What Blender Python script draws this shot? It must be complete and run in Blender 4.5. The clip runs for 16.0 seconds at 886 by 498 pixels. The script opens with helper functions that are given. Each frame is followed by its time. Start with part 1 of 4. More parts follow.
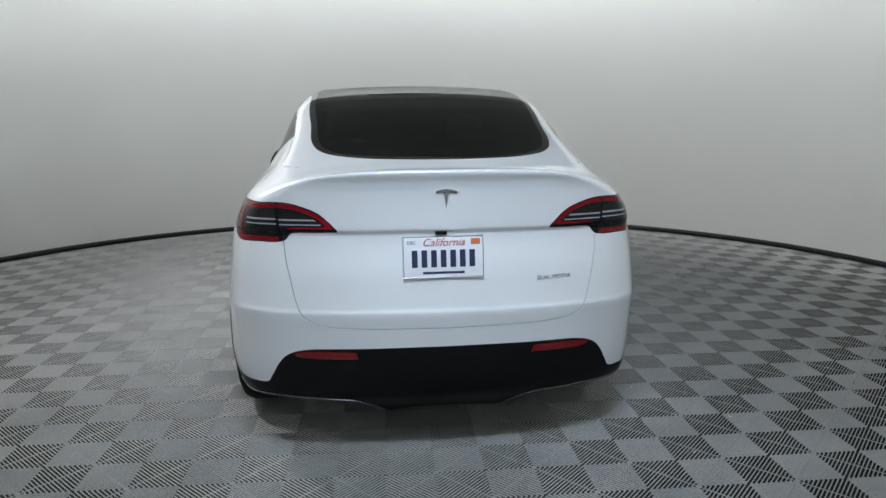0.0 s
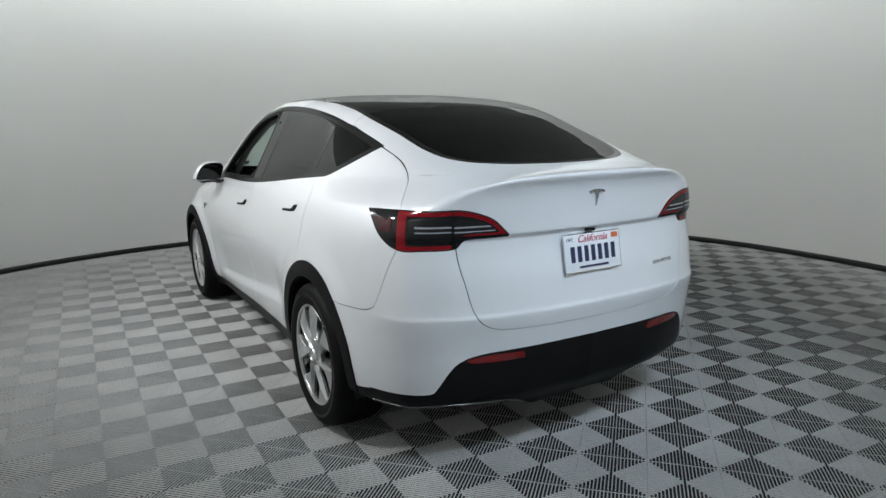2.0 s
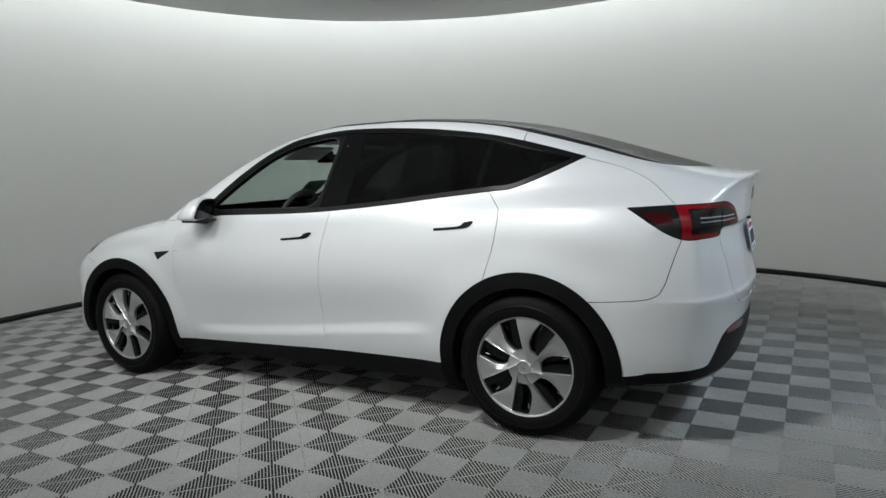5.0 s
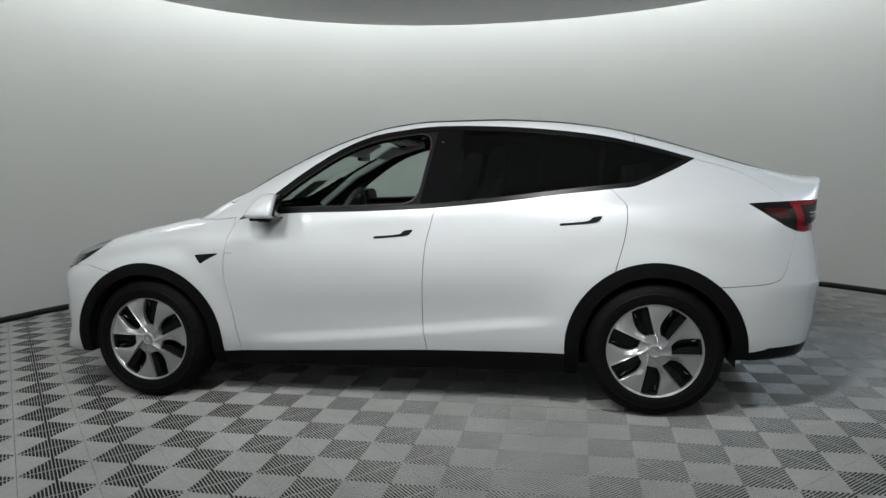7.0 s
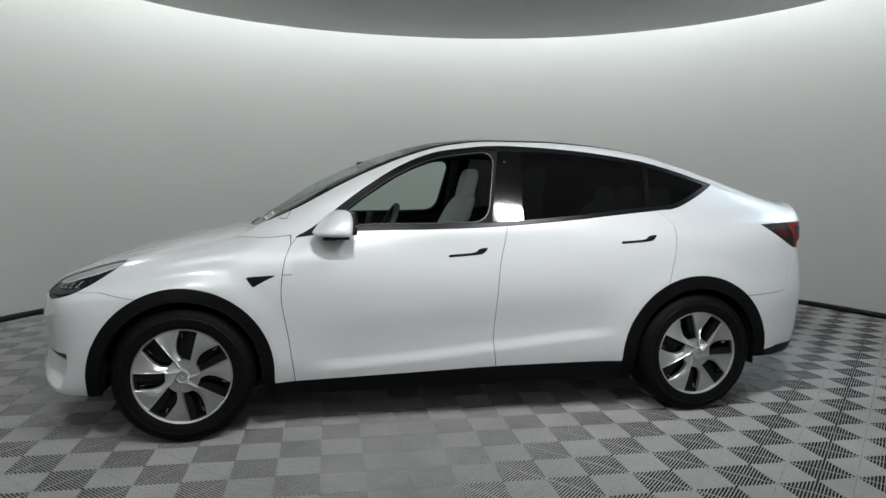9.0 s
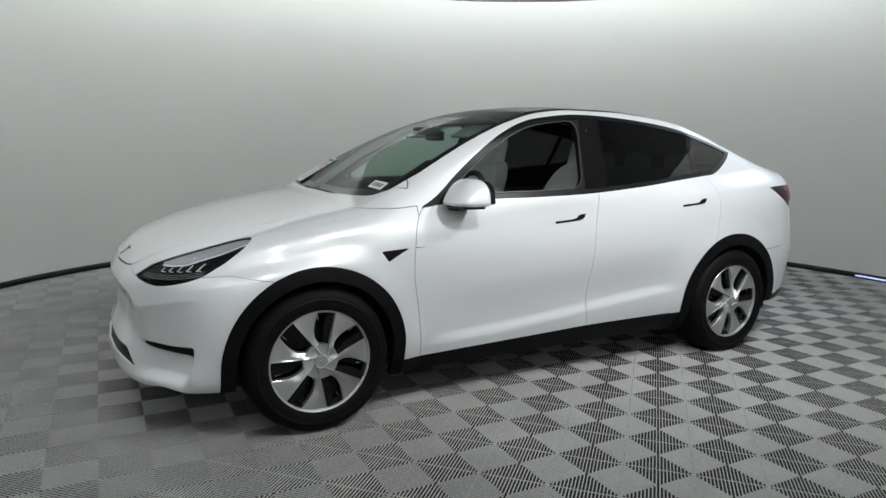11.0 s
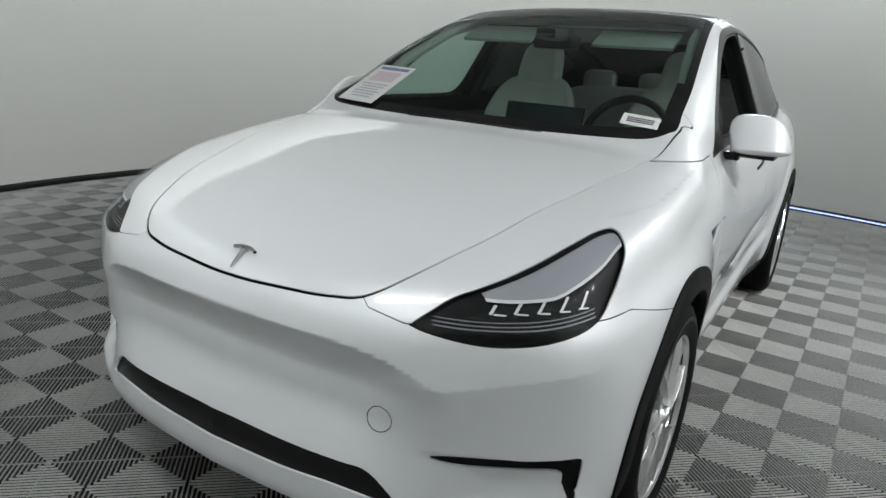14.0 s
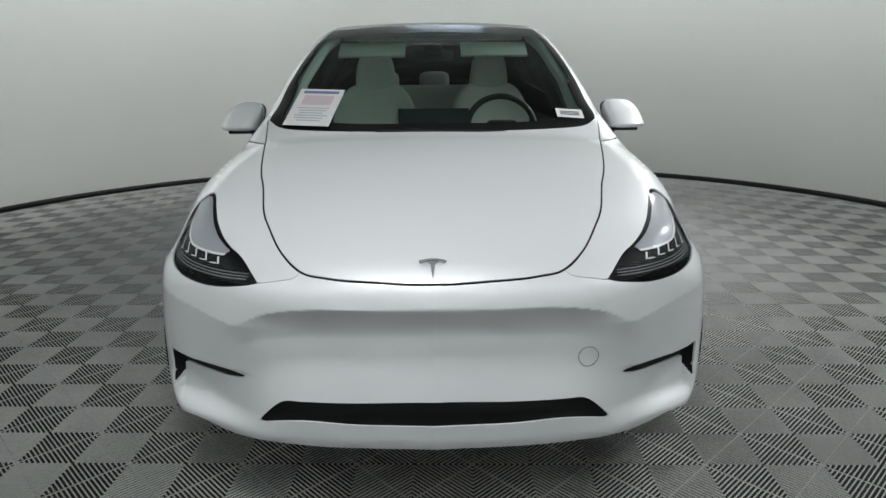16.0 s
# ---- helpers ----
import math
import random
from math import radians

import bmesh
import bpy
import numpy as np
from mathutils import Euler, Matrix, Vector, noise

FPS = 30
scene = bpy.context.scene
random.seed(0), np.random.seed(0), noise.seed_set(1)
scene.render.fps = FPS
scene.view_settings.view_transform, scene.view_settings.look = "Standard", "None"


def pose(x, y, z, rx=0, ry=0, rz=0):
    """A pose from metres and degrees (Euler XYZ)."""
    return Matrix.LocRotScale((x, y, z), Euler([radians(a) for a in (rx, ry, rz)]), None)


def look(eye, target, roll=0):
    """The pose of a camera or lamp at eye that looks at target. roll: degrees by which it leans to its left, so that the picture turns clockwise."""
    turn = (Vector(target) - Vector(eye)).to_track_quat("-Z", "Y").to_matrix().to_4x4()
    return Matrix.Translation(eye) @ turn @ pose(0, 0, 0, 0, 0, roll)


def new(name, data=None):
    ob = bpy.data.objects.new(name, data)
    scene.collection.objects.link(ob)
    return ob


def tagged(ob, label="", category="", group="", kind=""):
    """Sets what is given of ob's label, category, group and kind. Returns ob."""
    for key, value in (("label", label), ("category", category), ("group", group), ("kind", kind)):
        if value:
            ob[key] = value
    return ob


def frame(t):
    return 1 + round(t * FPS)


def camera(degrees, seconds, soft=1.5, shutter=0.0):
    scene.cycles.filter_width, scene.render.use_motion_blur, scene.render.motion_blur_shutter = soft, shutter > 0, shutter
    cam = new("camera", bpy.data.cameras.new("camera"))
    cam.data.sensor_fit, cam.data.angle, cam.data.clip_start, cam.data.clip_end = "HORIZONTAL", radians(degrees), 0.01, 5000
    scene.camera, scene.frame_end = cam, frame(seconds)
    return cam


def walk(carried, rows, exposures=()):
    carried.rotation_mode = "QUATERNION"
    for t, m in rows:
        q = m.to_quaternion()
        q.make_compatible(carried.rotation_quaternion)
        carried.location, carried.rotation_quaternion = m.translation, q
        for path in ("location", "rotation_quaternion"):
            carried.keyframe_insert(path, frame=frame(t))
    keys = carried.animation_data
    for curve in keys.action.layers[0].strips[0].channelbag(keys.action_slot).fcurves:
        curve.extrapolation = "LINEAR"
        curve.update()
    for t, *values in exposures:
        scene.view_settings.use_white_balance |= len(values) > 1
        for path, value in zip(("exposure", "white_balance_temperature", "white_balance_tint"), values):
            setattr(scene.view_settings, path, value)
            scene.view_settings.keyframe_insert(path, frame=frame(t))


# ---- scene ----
cam = camera(67.6, 16.0)
PATH = [
    (0, (-4.85, 0.301, 1.439), (-2.902, 0.074, 1.047), -0.3),
    (0.5, (-4.799, 0.722, 1.433), (-2.888, 0.286, 1.038), 0.6),
    (1, (-4.689, 1.112, 1.397), (-2.825, 0.506, 0.999), 0.2),
    (1.5, (-4.556, 1.502, 1.413), (-2.763, 0.706, 1.022), -0.1),
    (2, (-4.418, 1.921, 1.452), (-2.721, 0.933, 1.076), -1.1),
    (2.5, (-4.206, 2.305, 1.442), (-2.616, 1.146, 1.086), -1.7),
    (3, (-3.961, 2.616, 1.428), (-2.48, 1.312, 1.103), -2.0),
    (3.5, (-3.702, 2.943, 1.451), (-2.348, 1.504, 1.142), -2.2),
    (4, (-3.353, 3.268, 1.412), (-2.128, 1.714, 1.123), -2.2),
    (6.5, (-1.363, 4.345, 1.256), (-0.883, 2.414, 1.053), -1.8),
    (7, (-0.948, 4.423, 1.272), (-0.607, 2.464, 1.058), -1.1),
    (7.5, (-0.499, 4.506, 1.324), (-0.343, 2.525, 1.095), -0.6),
    (8, (-0.065, 4.474, 1.334), (-0.108, 2.487, 1.11), -0.3),
    (8.5, (0.367, 4.458, 1.329), (0.134, 2.482, 1.125), 0.1),
    (9, (0.792, 4.409, 1.352), (0.403, 2.458, 1.151), 0.5),
    (11.5, (2.744, 3.509, 1.379), (1.639, 1.881, 1.022), 0.8),
    (12, (3.036, 3.123, 1.358), (1.785, 1.611, 0.969), 0.6),
    (12.5, (3.22, 2.725, 1.371), (1.865, 1.318, 0.941), 1.4),
    (13, (3.277, 2.271, 1.354), (1.847, 0.952, 0.89), 2.6),
    (13.5, (3.218, 1.728, 1.321), (1.735, 0.486, 0.812), 4.4),
    (14, (3.284, 1.242, 1.299), (1.634, 0.25, 0.758), 4.4),
    (14.5, (3.411, 0.844, 1.328), (1.593, 0.212, 0.785), 3.2),
    (15, (3.606, 0.483, 1.355), (1.709, 0.186, 0.795), 1.7),
    (15.5, (3.897, 0.223, 1.36), (1.978, 0.098, 0.809), 0.2),
    (16, (4.035, 0.016, 1.36), (2.106, 0.031, 0.832), -0.5),
]
EXPOSURE = [(0, 0.42, 6350, 12), (1.5, 0.37, 6400, 11), (3.5, 0.15, 6450, 10), (6.5, -0.06, 6450, 10), (9, -0.02, 6450, 10), (11.5, 0.26, 6450, 10), (13, 0.42, 6450, 10), (14, 0.44, 6450, 10), (16, 0.56, 6450, 10)]
walk(cam, [(t, look(eye, target, roll)) for t, eye, target, roll in PATH], EXPOSURE)

# ---------- world, light ----------
world = bpy.data.worlds.new("world")
world.use_nodes = True
world.node_tree.nodes["Background"].inputs[0].default_value = (0.75, 0.85, 1.0, 1)
world.node_tree.nodes["Background"].inputs[1].default_value = 0.05
scene.world = world
ROOM_X, ROOM_A, ROOM_B, ROOM_N, ROOM_H, COVE = -0.42, 4.65, 4.75, 2.15, 3.22, 0.45
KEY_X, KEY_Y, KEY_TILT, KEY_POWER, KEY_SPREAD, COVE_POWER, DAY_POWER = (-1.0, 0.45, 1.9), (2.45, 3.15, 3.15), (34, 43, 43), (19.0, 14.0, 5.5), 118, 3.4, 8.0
FRONT_FILL_POWER = 3.2


def room_point(a, grow=0.0):
    """Plan of the curved wall: a rounded loop round the car."""
    c, s = math.cos(a), math.sin(a)
    r = (abs(c / (ROOM_A + grow)) ** ROOM_N + abs(s / (ROOM_B + grow)) ** ROOM_N) ** (-1 / ROOM_N)
    return ROOM_X + r * c, r * s


# ---------- materials ----------
def material(name, color, rough=0.5, metal=0.0, coat=0.0, spec=0.5, coat_rough=0.03, grain=0.0, scale=40.0, bump=0.0, mottle=0.0, mscale=3.0, place=False):
    """Principled surface with two scales of variation and a fine bump."""
    m = bpy.data.materials.new(name)
    m.use_nodes = True
    nt = m.node_tree
    b = nt.nodes["Principled BSDF"]
    b.inputs["Roughness"].default_value = rough
    b.inputs["Metallic"].default_value = metal
    b.inputs["Coat Weight"].default_value = coat
    b.inputs["Coat Roughness"].default_value = coat_rough
    b.inputs["Specular IOR Level"].default_value = spec
    b.inputs["Base Color"].default_value = (*color, 1)
    if grain or mottle or bump:
        tc = nt.nodes.new("ShaderNodeTexCoord")
        spot = nt.nodes.new("ShaderNodeNewGeometry")
        fine = nt.nodes.new("ShaderNodeTexNoise")
        fine.inputs["Scale"].default_value, fine.inputs["Detail"].default_value = scale, 4
        broad = nt.nodes.new("ShaderNodeTexNoise")
        broad.inputs["Scale"].default_value, broad.inputs["Detail"].default_value = mscale, 3
        for n in (fine, broad):
            nt.links.new(spot.outputs["Position"] if place else tc.outputs["Object"], n.inputs["Vector"])
        mix = nt.nodes.new("ShaderNodeMath")
        mix.operation = "MULTIPLY_ADD"
        mix.inputs[1].default_value, mix.inputs[2].default_value = grain, 1 - (grain + mottle) / 2
        nt.links.new(fine.outputs["Fac"], mix.inputs[0])
        add = nt.nodes.new("ShaderNodeMath")
        add.operation = "MULTIPLY_ADD"
        add.inputs[1].default_value = mottle
        nt.links.new(broad.outputs["Fac"], add.inputs[0])
        nt.links.new(mix.outputs[0], add.inputs[2])
        col = nt.nodes.new("ShaderNodeVectorMath")
        col.operation = "SCALE"
        col.inputs[0].default_value = color
        nt.links.new(add.outputs[0], col.inputs["Scale"])
        nt.links.new(col.outputs[0], b.inputs["Base Color"])
        if bump:
            bp = nt.nodes.new("ShaderNodeBump")
            bp.inputs["Strength"].default_value, bp.inputs["Distance"].default_value = bump, 0.002
            nt.links.new(fine.outputs["Fac"], bp.inputs["Height"])
            nt.links.new(bp.outputs[0], b.inputs["Normal"])
    return m


def glass(name, tint, face=0.04, edge=0.6):
    """Thin tinted pane: lets light through and mirrors more at a slant."""
    m = bpy.data.materials.new(name)
    m.use_nodes = True
    nt = m.node_tree
    nt.nodes.clear()
    out = nt.nodes.new("ShaderNodeOutputMaterial")
    mix = nt.nodes.new("ShaderNodeMixShader")
    tr = nt.nodes.new("ShaderNodeBsdfTransparent")
    gl = nt.nodes.new("ShaderNodeBsdfGlossy")
    fr = nt.nodes.new("ShaderNodeLayerWeight")
    fr.inputs["Blend"].default_value = 0.5
    steep = nt.nodes.new("ShaderNodeMath")
    steep.operation = "POWER"
    steep.inputs[1].default_value = 5.0
    gain = nt.nodes.new("ShaderNodeMath")
    gain.operation = "MULTIPLY_ADD"
    gain.inputs[1].default_value, gain.inputs[2].default_value = edge, face
    nt.links.new(fr.outputs["Facing"], steep.inputs[0])
    nt.links.new(steep.outputs[0], gain.inputs[0])
    tr.inputs["Color"].default_value = (*tint, 1)
    gl.inputs["Roughness"].default_value = 0.01
    nt.links.new(gain.outputs[0], mix.inputs[0])
    nt.links.new(tr.outputs[0], mix.inputs[1])
    nt.links.new(gl.outputs[0], mix.inputs[2])
    nt.links.new(mix.outputs[0], out.inputs["Surface"])
    return m


def glow(name, color, strength):
    m = bpy.data.materials.new(name)
    m.use_nodes = True
    b = m.node_tree.nodes["Principled BSDF"]
    b.inputs["Base Color"].default_value = (0.8, 0.8, 0.8, 1)
    b.inputs["Emission Color"].default_value = (*color, 1)
    b.inputs["Emission Strength"].default_value = strength
    return m


PAINT = material("pearl_white_paint", (0.80, 0.82, 0.845), 0.36, 0.14, coat=1.0, spec=0.5, coat_rough=0.025, grain=0.03, scale=900, mottle=0.02, mscale=1.5)
BLACK = material("black_plastic", (0.004, 0.004, 0.0044), 0.42, spec=0.25, grain=0.3, scale=600, bump=0.15, mottle=0.2)
CLADDING = material("grey_black_cladding", (0.004, 0.0041, 0.0043), 0.55, spec=0.15, grain=0.3, scale=500, bump=0.15, mottle=0.2)
GLOSSBLACK = material("gloss_black_trim", (0.004, 0.004, 0.0045), 0.06, spec=0.35)
TRIMBLACK = material("satin_black_trim", (0.005, 0.005, 0.0055), 0.32, spec=0.22)
GREYSEAL = material("grey_rubber_seal", (0.024, 0.025, 0.026), 0.35, spec=0.4)
FRIT = material("black_glass_border", (0.004, 0.004, 0.0045), 0.12, spec=0.3)
SHELL = material("dark_inner_shell", (0.006, 0.006, 0.006), 0.8)
RUBBER = material("tyre_rubber", (0.004, 0.004, 0.0042), 0.65, spec=0.15, grain=0.4, scale=120, bump=0.3, mottle=0.3)
COVER = material("silver_wheel_cover", (0.70, 0.705, 0.71), 0.30, 0.9, 0.2, grain=0.05, scale=300)
RIMGREY = material("dark_alloy", (0.006, 0.006, 0.0065), 0.22, spec=0.3)
DARKCHROME = material("dark_chrome", (0.50, 0.50, 0.51), 0.2, 1.0)
CHROME = material("satin_chrome", (0.75, 0.75, 0.76), 0.16, 1.0)
WHITE_HIDE = material("white_seat_hide", (0.80, 0.80, 0.78), 0.5, grain=0.06, scale=250, bump=0.15, mottle=0.05)
CABIN = material("dark_cabin_plastic", (0.022, 0.023, 0.025), 0.6, grain=0.3, scale=300, bump=0.1)
HEADLINER = material("pale_headliner", (0.45, 0.46, 0.46), 0.9, grain=0.1, scale=400, bump=0.1)
SCREEN = material("dark_screen", (0.02, 0.025, 0.035), 0.4, spec=0.2)
WINDSHIELD = glass("windshield_glass", (0.60, 0.73, 0.67), 0.03, 0.7)
CLEAR = glass("front_door_glass", (0.60, 0.72, 0.67), 0.03, 0.7)
PRIVACY = glass("privacy_glass", (0.03, 0.031, 0.033), 0.05, 0.9)
ROOFGLASS = glass("roof_glass", (0.10, 0.105, 0.105), 0.03, 0.6)
REARGLASS = glass("rear_glass", (0.008, 0.0085, 0.009), 0.03, 0.5)
LENS = glass("lamp_lens", (0.93, 0.94, 0.95), 0.012, 0.3)
LAMPSILVER = material("lamp_silver", (0.012, 0.012, 0.013), 0.08, spec=0.35)
REDLENS = material("red_lamp_lens", (0.22, 0.003, 0.008), 0.08, spec=0.35)
DIMRED = material("dim_red_lens", (0.05, 0.002, 0.004), 0.08, spec=0.35)
SMOKE = material("smoked_lamp_black", (0.008, 0.008, 0.009), 0.08, spec=0.35)
LAMPWHITE = material("lamp_reflector", (0.34, 0.35, 0.38), 0.35, 0.0, coat=0.5)
MIRRORWHITE = material("bright_reflector", (0.72, 0.73, 0.74), 0.4, 0.0, coat=0.5)
LAMPDARK = material("lamp_housing_black", (0.008, 0.0082, 0.009), 0.35, 0.0, spec=0.08)
LAMPSKIRT = material("lamp_skirt_black", (0.003, 0.003, 0.0032), 0.15, 0.0, spec=0.05)
LAMPDIM = material("lamp_light_bar", (0.20, 0.205, 0.22), 0.3, 0.0, coat=0.3)
LAMPGREY = material("lamp_housing_grey", (0.03, 0.031, 0.033), 0.2, 0.3, coat=0.8)
PAPER = material("white_paper", (0.78, 0.78, 0.78), 0.6, grain=0.04, scale=80)
INK = material("dark_ink", (0.03, 0.035, 0.06), 0.6)
PLATE = material("plate_white", (0.75, 0.77, 0.8), 0.35, grain=0.04, scale=60)
PLATEBLUE = material("plate_blue_ink", (0.02, 0.026, 0.08), 0.4)
PLATERED = material("plate_red_ink", (0.45, 0.03, 0.06), 0.4)
ORANGE = material("orange_sticker", (0.65, 0.16, 0.06), 0.4)
REDREF = material("red_reflector", (0.16, 0.004, 0.006), 0.15, coat=1.0)
WALLPAINT = material("white_wall_paint", (0.86, 0.86, 0.835), 0.75, grain=0.03, scale=60, bump=0.05, mottle=0.05, mscale=0.6)
CEILING = material("ceiling_paint", (0.88, 0.885, 0.88), 0.85, grain=0.04, scale=50, mottle=0.05, mscale=0.5)
BASEBLACK = material("black_base_trim", (0.012, 0.012, 0.013), 0.45, grain=0.3, scale=60)
TILE = material("grey_ribbed_tile", (0.46, 0.464, 0.454), 0.6, spec=0.12, grain=0.5, scale=70, bump=0.2, mottle=0.5, mscale=2.2, place=True)
UNDER = material("dark_subfloor_groove_shade", (0.004, 0.004, 0.004), 0.9, grain=0.3, scale=30)
LAMPGLOW = glow("lamp_glow", (0.95, 1.0, 1.01), COVE_POWER)
DOORGLOW = glow("daylight_strip", (0.36, 0.5, 1.0), 1.1)


# ---------- mesh helpers ----------
def link_mesh(name, verts, faces, mat, parent=None, label="", normals=None, smooth=True):
    me = bpy.data.meshes.new(name)
    me.from_pydata([tuple(v) for v in verts], [], [tuple(f) for f in faces])
    me.materials.append(mat)
    if smooth:
        me.polygons.foreach_set("use_smooth", [True] * len(me.polygons))
    if normals is not None:
        me.normals_split_custom_set_from_vertices([tuple(n) for n in normals])
    ob = new(name, me)
    if parent:
        ob.parent = parent
    if label:
        tagged(ob, label)
    return ob


def part(name, bm, mat, parent=None, label="", smooth=True, angle=35):
    me = bpy.data.meshes.new(name)
    bmesh.ops.recalc_face_normals(bm, faces=bm.faces)
    if smooth:
        for f in bm.faces:
            f.smooth = True
        for e in bm.edges:
            if len(e.link_faces) == 2 and e.calc_face_angle(0) > radians(angle):
                e.smooth = False
    bm.to_mesh(me)
    bm.free()
    me.materials.append(mat)
    ob = new(name, me)
    if parent:
        ob.parent = parent
    if label:
        tagged(ob, label)
    return ob


def thing(name, at, label, category, group="", kind=""):
    e = new(name)
    e.location = at
    return tagged(e, label, category, group, kind)


def box(sx, sy, sz, at=(0, 0, 0), bevel=0.0, rot=None, seg=2):
    bm = bmesh.new()
    bmesh.ops.create_cube(bm, size=1)
    bmesh.ops.scale(bm, vec=(sx, sy, sz), verts=bm.verts)
    if bevel:
        bmesh.ops.bevel(bm, geom=bm.edges[:], offset=bevel, segments=seg, affect="EDGES", profile=0.6)
    if rot is not None:
        bmesh.ops.transform(bm, matrix=rot, verts=bm.verts)
    bmesh.ops.translate(bm, vec=at, verts=bm.verts)
    return bm


def lathe(profile, n=64, axis="Y"):
    """A turned shape from (radius, offset) pairs round the given axis."""
    bm = bmesh.new()
    rings = []
    for r, o in profile:
        ring = []
        for i in range(n):
            a = 2 * math.pi * i / n
            p = (r * math.cos(a), o, r * math.sin(a)) if axis == "Y" else (r * math.cos(a), r * math.sin(a), o)
            ring.append(bm.verts.new(p))
        rings.append(ring)
    for a, b in zip(rings, rings[1:]):
        for i in range(n):
            bm.faces.new((a[i], a[(i + 1) % n], b[(i + 1) % n], b[i]))
    return bm


def tube(points, radius, n=10, closed=False):
    """A round bar along a line of points."""
    bm = bmesh.new()
    pts = [Vector(p) for p in points]
    rings = []
    for i, p in enumerate(pts):
        a = pts[(i - 1) % len(pts)] if closed or i else p
        b = pts[(i + 1) % len(pts)] if closed or i < len(pts) - 1 else p
        d = (b - a).normalized()
        s = d.orthogonal() if abs(d.z) > 0.95 else d.cross(Vector((0, 0, 1)))
        s.normalize()
        u = s.cross(d).normalized()
        rings.append([bm.verts.new(p + radius * (math.cos(k * 2 * math.pi / n) * s + math.sin(k * 2 * math.pi / n) * u)) for k in range(n)])
    pairs = list(zip(rings, rings[1:])) + ([(rings[-1], rings[0])] if closed else [])
    for a, b in pairs:
        for k in range(n):
            bm.faces.new((a[k], a[(k + 1) % n], b[(k + 1) % n], b[k]))
    if not closed:
        bm.faces.new(rings[0])
        bm.faces.new(rings[-1][::-1])
    return bm


# ---------- room ----------
ROOM_STEPS = 144
WALL_TOP = 4.7
wall_v, wall_f = [], []
for g in (0.0, 0.15):
    for z in (0.0, WALL_TOP):
        for i in range(ROOM_STEPS):
            x, y = room_point(2 * math.pi * i / ROOM_STEPS, g)
            wall_v.append((x, y, z))
n = ROOM_STEPS
for i in range(n):
    j = (i + 1) % n
    wall_f.append((i, n + i, n + j, j))
    wall_f.append((2 * n + i, 2 * n + j, 3 * n + j, 3 * n + i))
    wall_f.append((n + i, 3 * n + i, 3 * n + j, n + j))
wall_north = tagged(link_mesh("wall_north", wall_v, wall_f, WALLPAINT), "curved seamless white studio wall round the whole room", "wall", kind="structure")


def ring_slab(name, rings, mat, closed=True):
    """A band or slab built from loops of the room's plan, (grow, height) each."""
    v = [(*room_point(2 * math.pi * i / n, g), z) for g, z in rings for i in range(n)]
    fs = [(k * n + i, k * n + (i + 1) % n, (k + 1) * n + (i + 1) % n, (k + 1) * n + i) for k in range(len(rings) - 1) for i in range(n)]
    if closed:
        fs += [tuple(range(n))[::-1], tuple(range((len(rings) - 1) * n, len(rings) * n))]
    return link_mesh(name, v, fs, mat, smooth=False)


# unseen outer roof, hung ceiling disc below it, and an assumed light trough between disc and wall
tagged(ring_slab("ceiling", [(0.15, WALL_TOP), (0.15, WALL_TOP + 0.1)], CEILING), "dark upper ceiling above the hung disc", "ceiling", kind="structure")
ceiling = tagged(ring_slab("ceiling", [(-COVE, ROOM_H), (-COVE + 0.02, ROOM_H + 0.02), (-COVE + 0.02, ROOM_H + 0.10), (-COVE, ROOM_H + 0.12)], CEILING), "plain grey hung ceiling disc over the studio", "ceiling", kind="structure")
# glowing ring kept out of view, its height set to even the wall light
cove = tagged(ring_slab("cove_light", [(-COVE + 0.02, WALL_TOP - 0.06), (-0.02, WALL_TOP - 0.06)], LAMPGLOW, closed=False), "glowing white light trough assumed out of view round the ceiling edge", "cove light", kind="structure")
base_v, base_f = [], []
for g, z in ((-0.002, 0.0), (-0.022, 0.0), (-0.022, 0.045), (-0.014, 0.055), (-0.002, 0.055)):
    for i in range(n):
        base_v.append((*room_point(2 * math.pi * i / n, g), z))
for k in range(4):
    for i in range(n):
        j = (i + 1) % n
        base_f.append((k * n + i, k * n + j, (k + 1) * n + j, (k + 1) * n + i))
baseboard = tagged(link_mesh("baseboard", base_v, base_f, BASEBLACK), "black rubber base trim along the curved wall", "baseboard", kind="structure")
# dark subfloor raised close under the ribs, near black for shade in the grooves
sub = bmesh.new()
bmesh.ops.create_circle(sub, cap_ends=True, radius=6.2, segments=64)
bmesh.ops.translate(sub, vec=(ROOM_X, 0, -0.0060), verts=sub.verts)
floor = tagged(part("floor", sub, UNDER, smooth=False), "grey interlocking ribbed plastic floor tiles over a dark subfloor, blackened for groove shade", "floor", kind="structure")

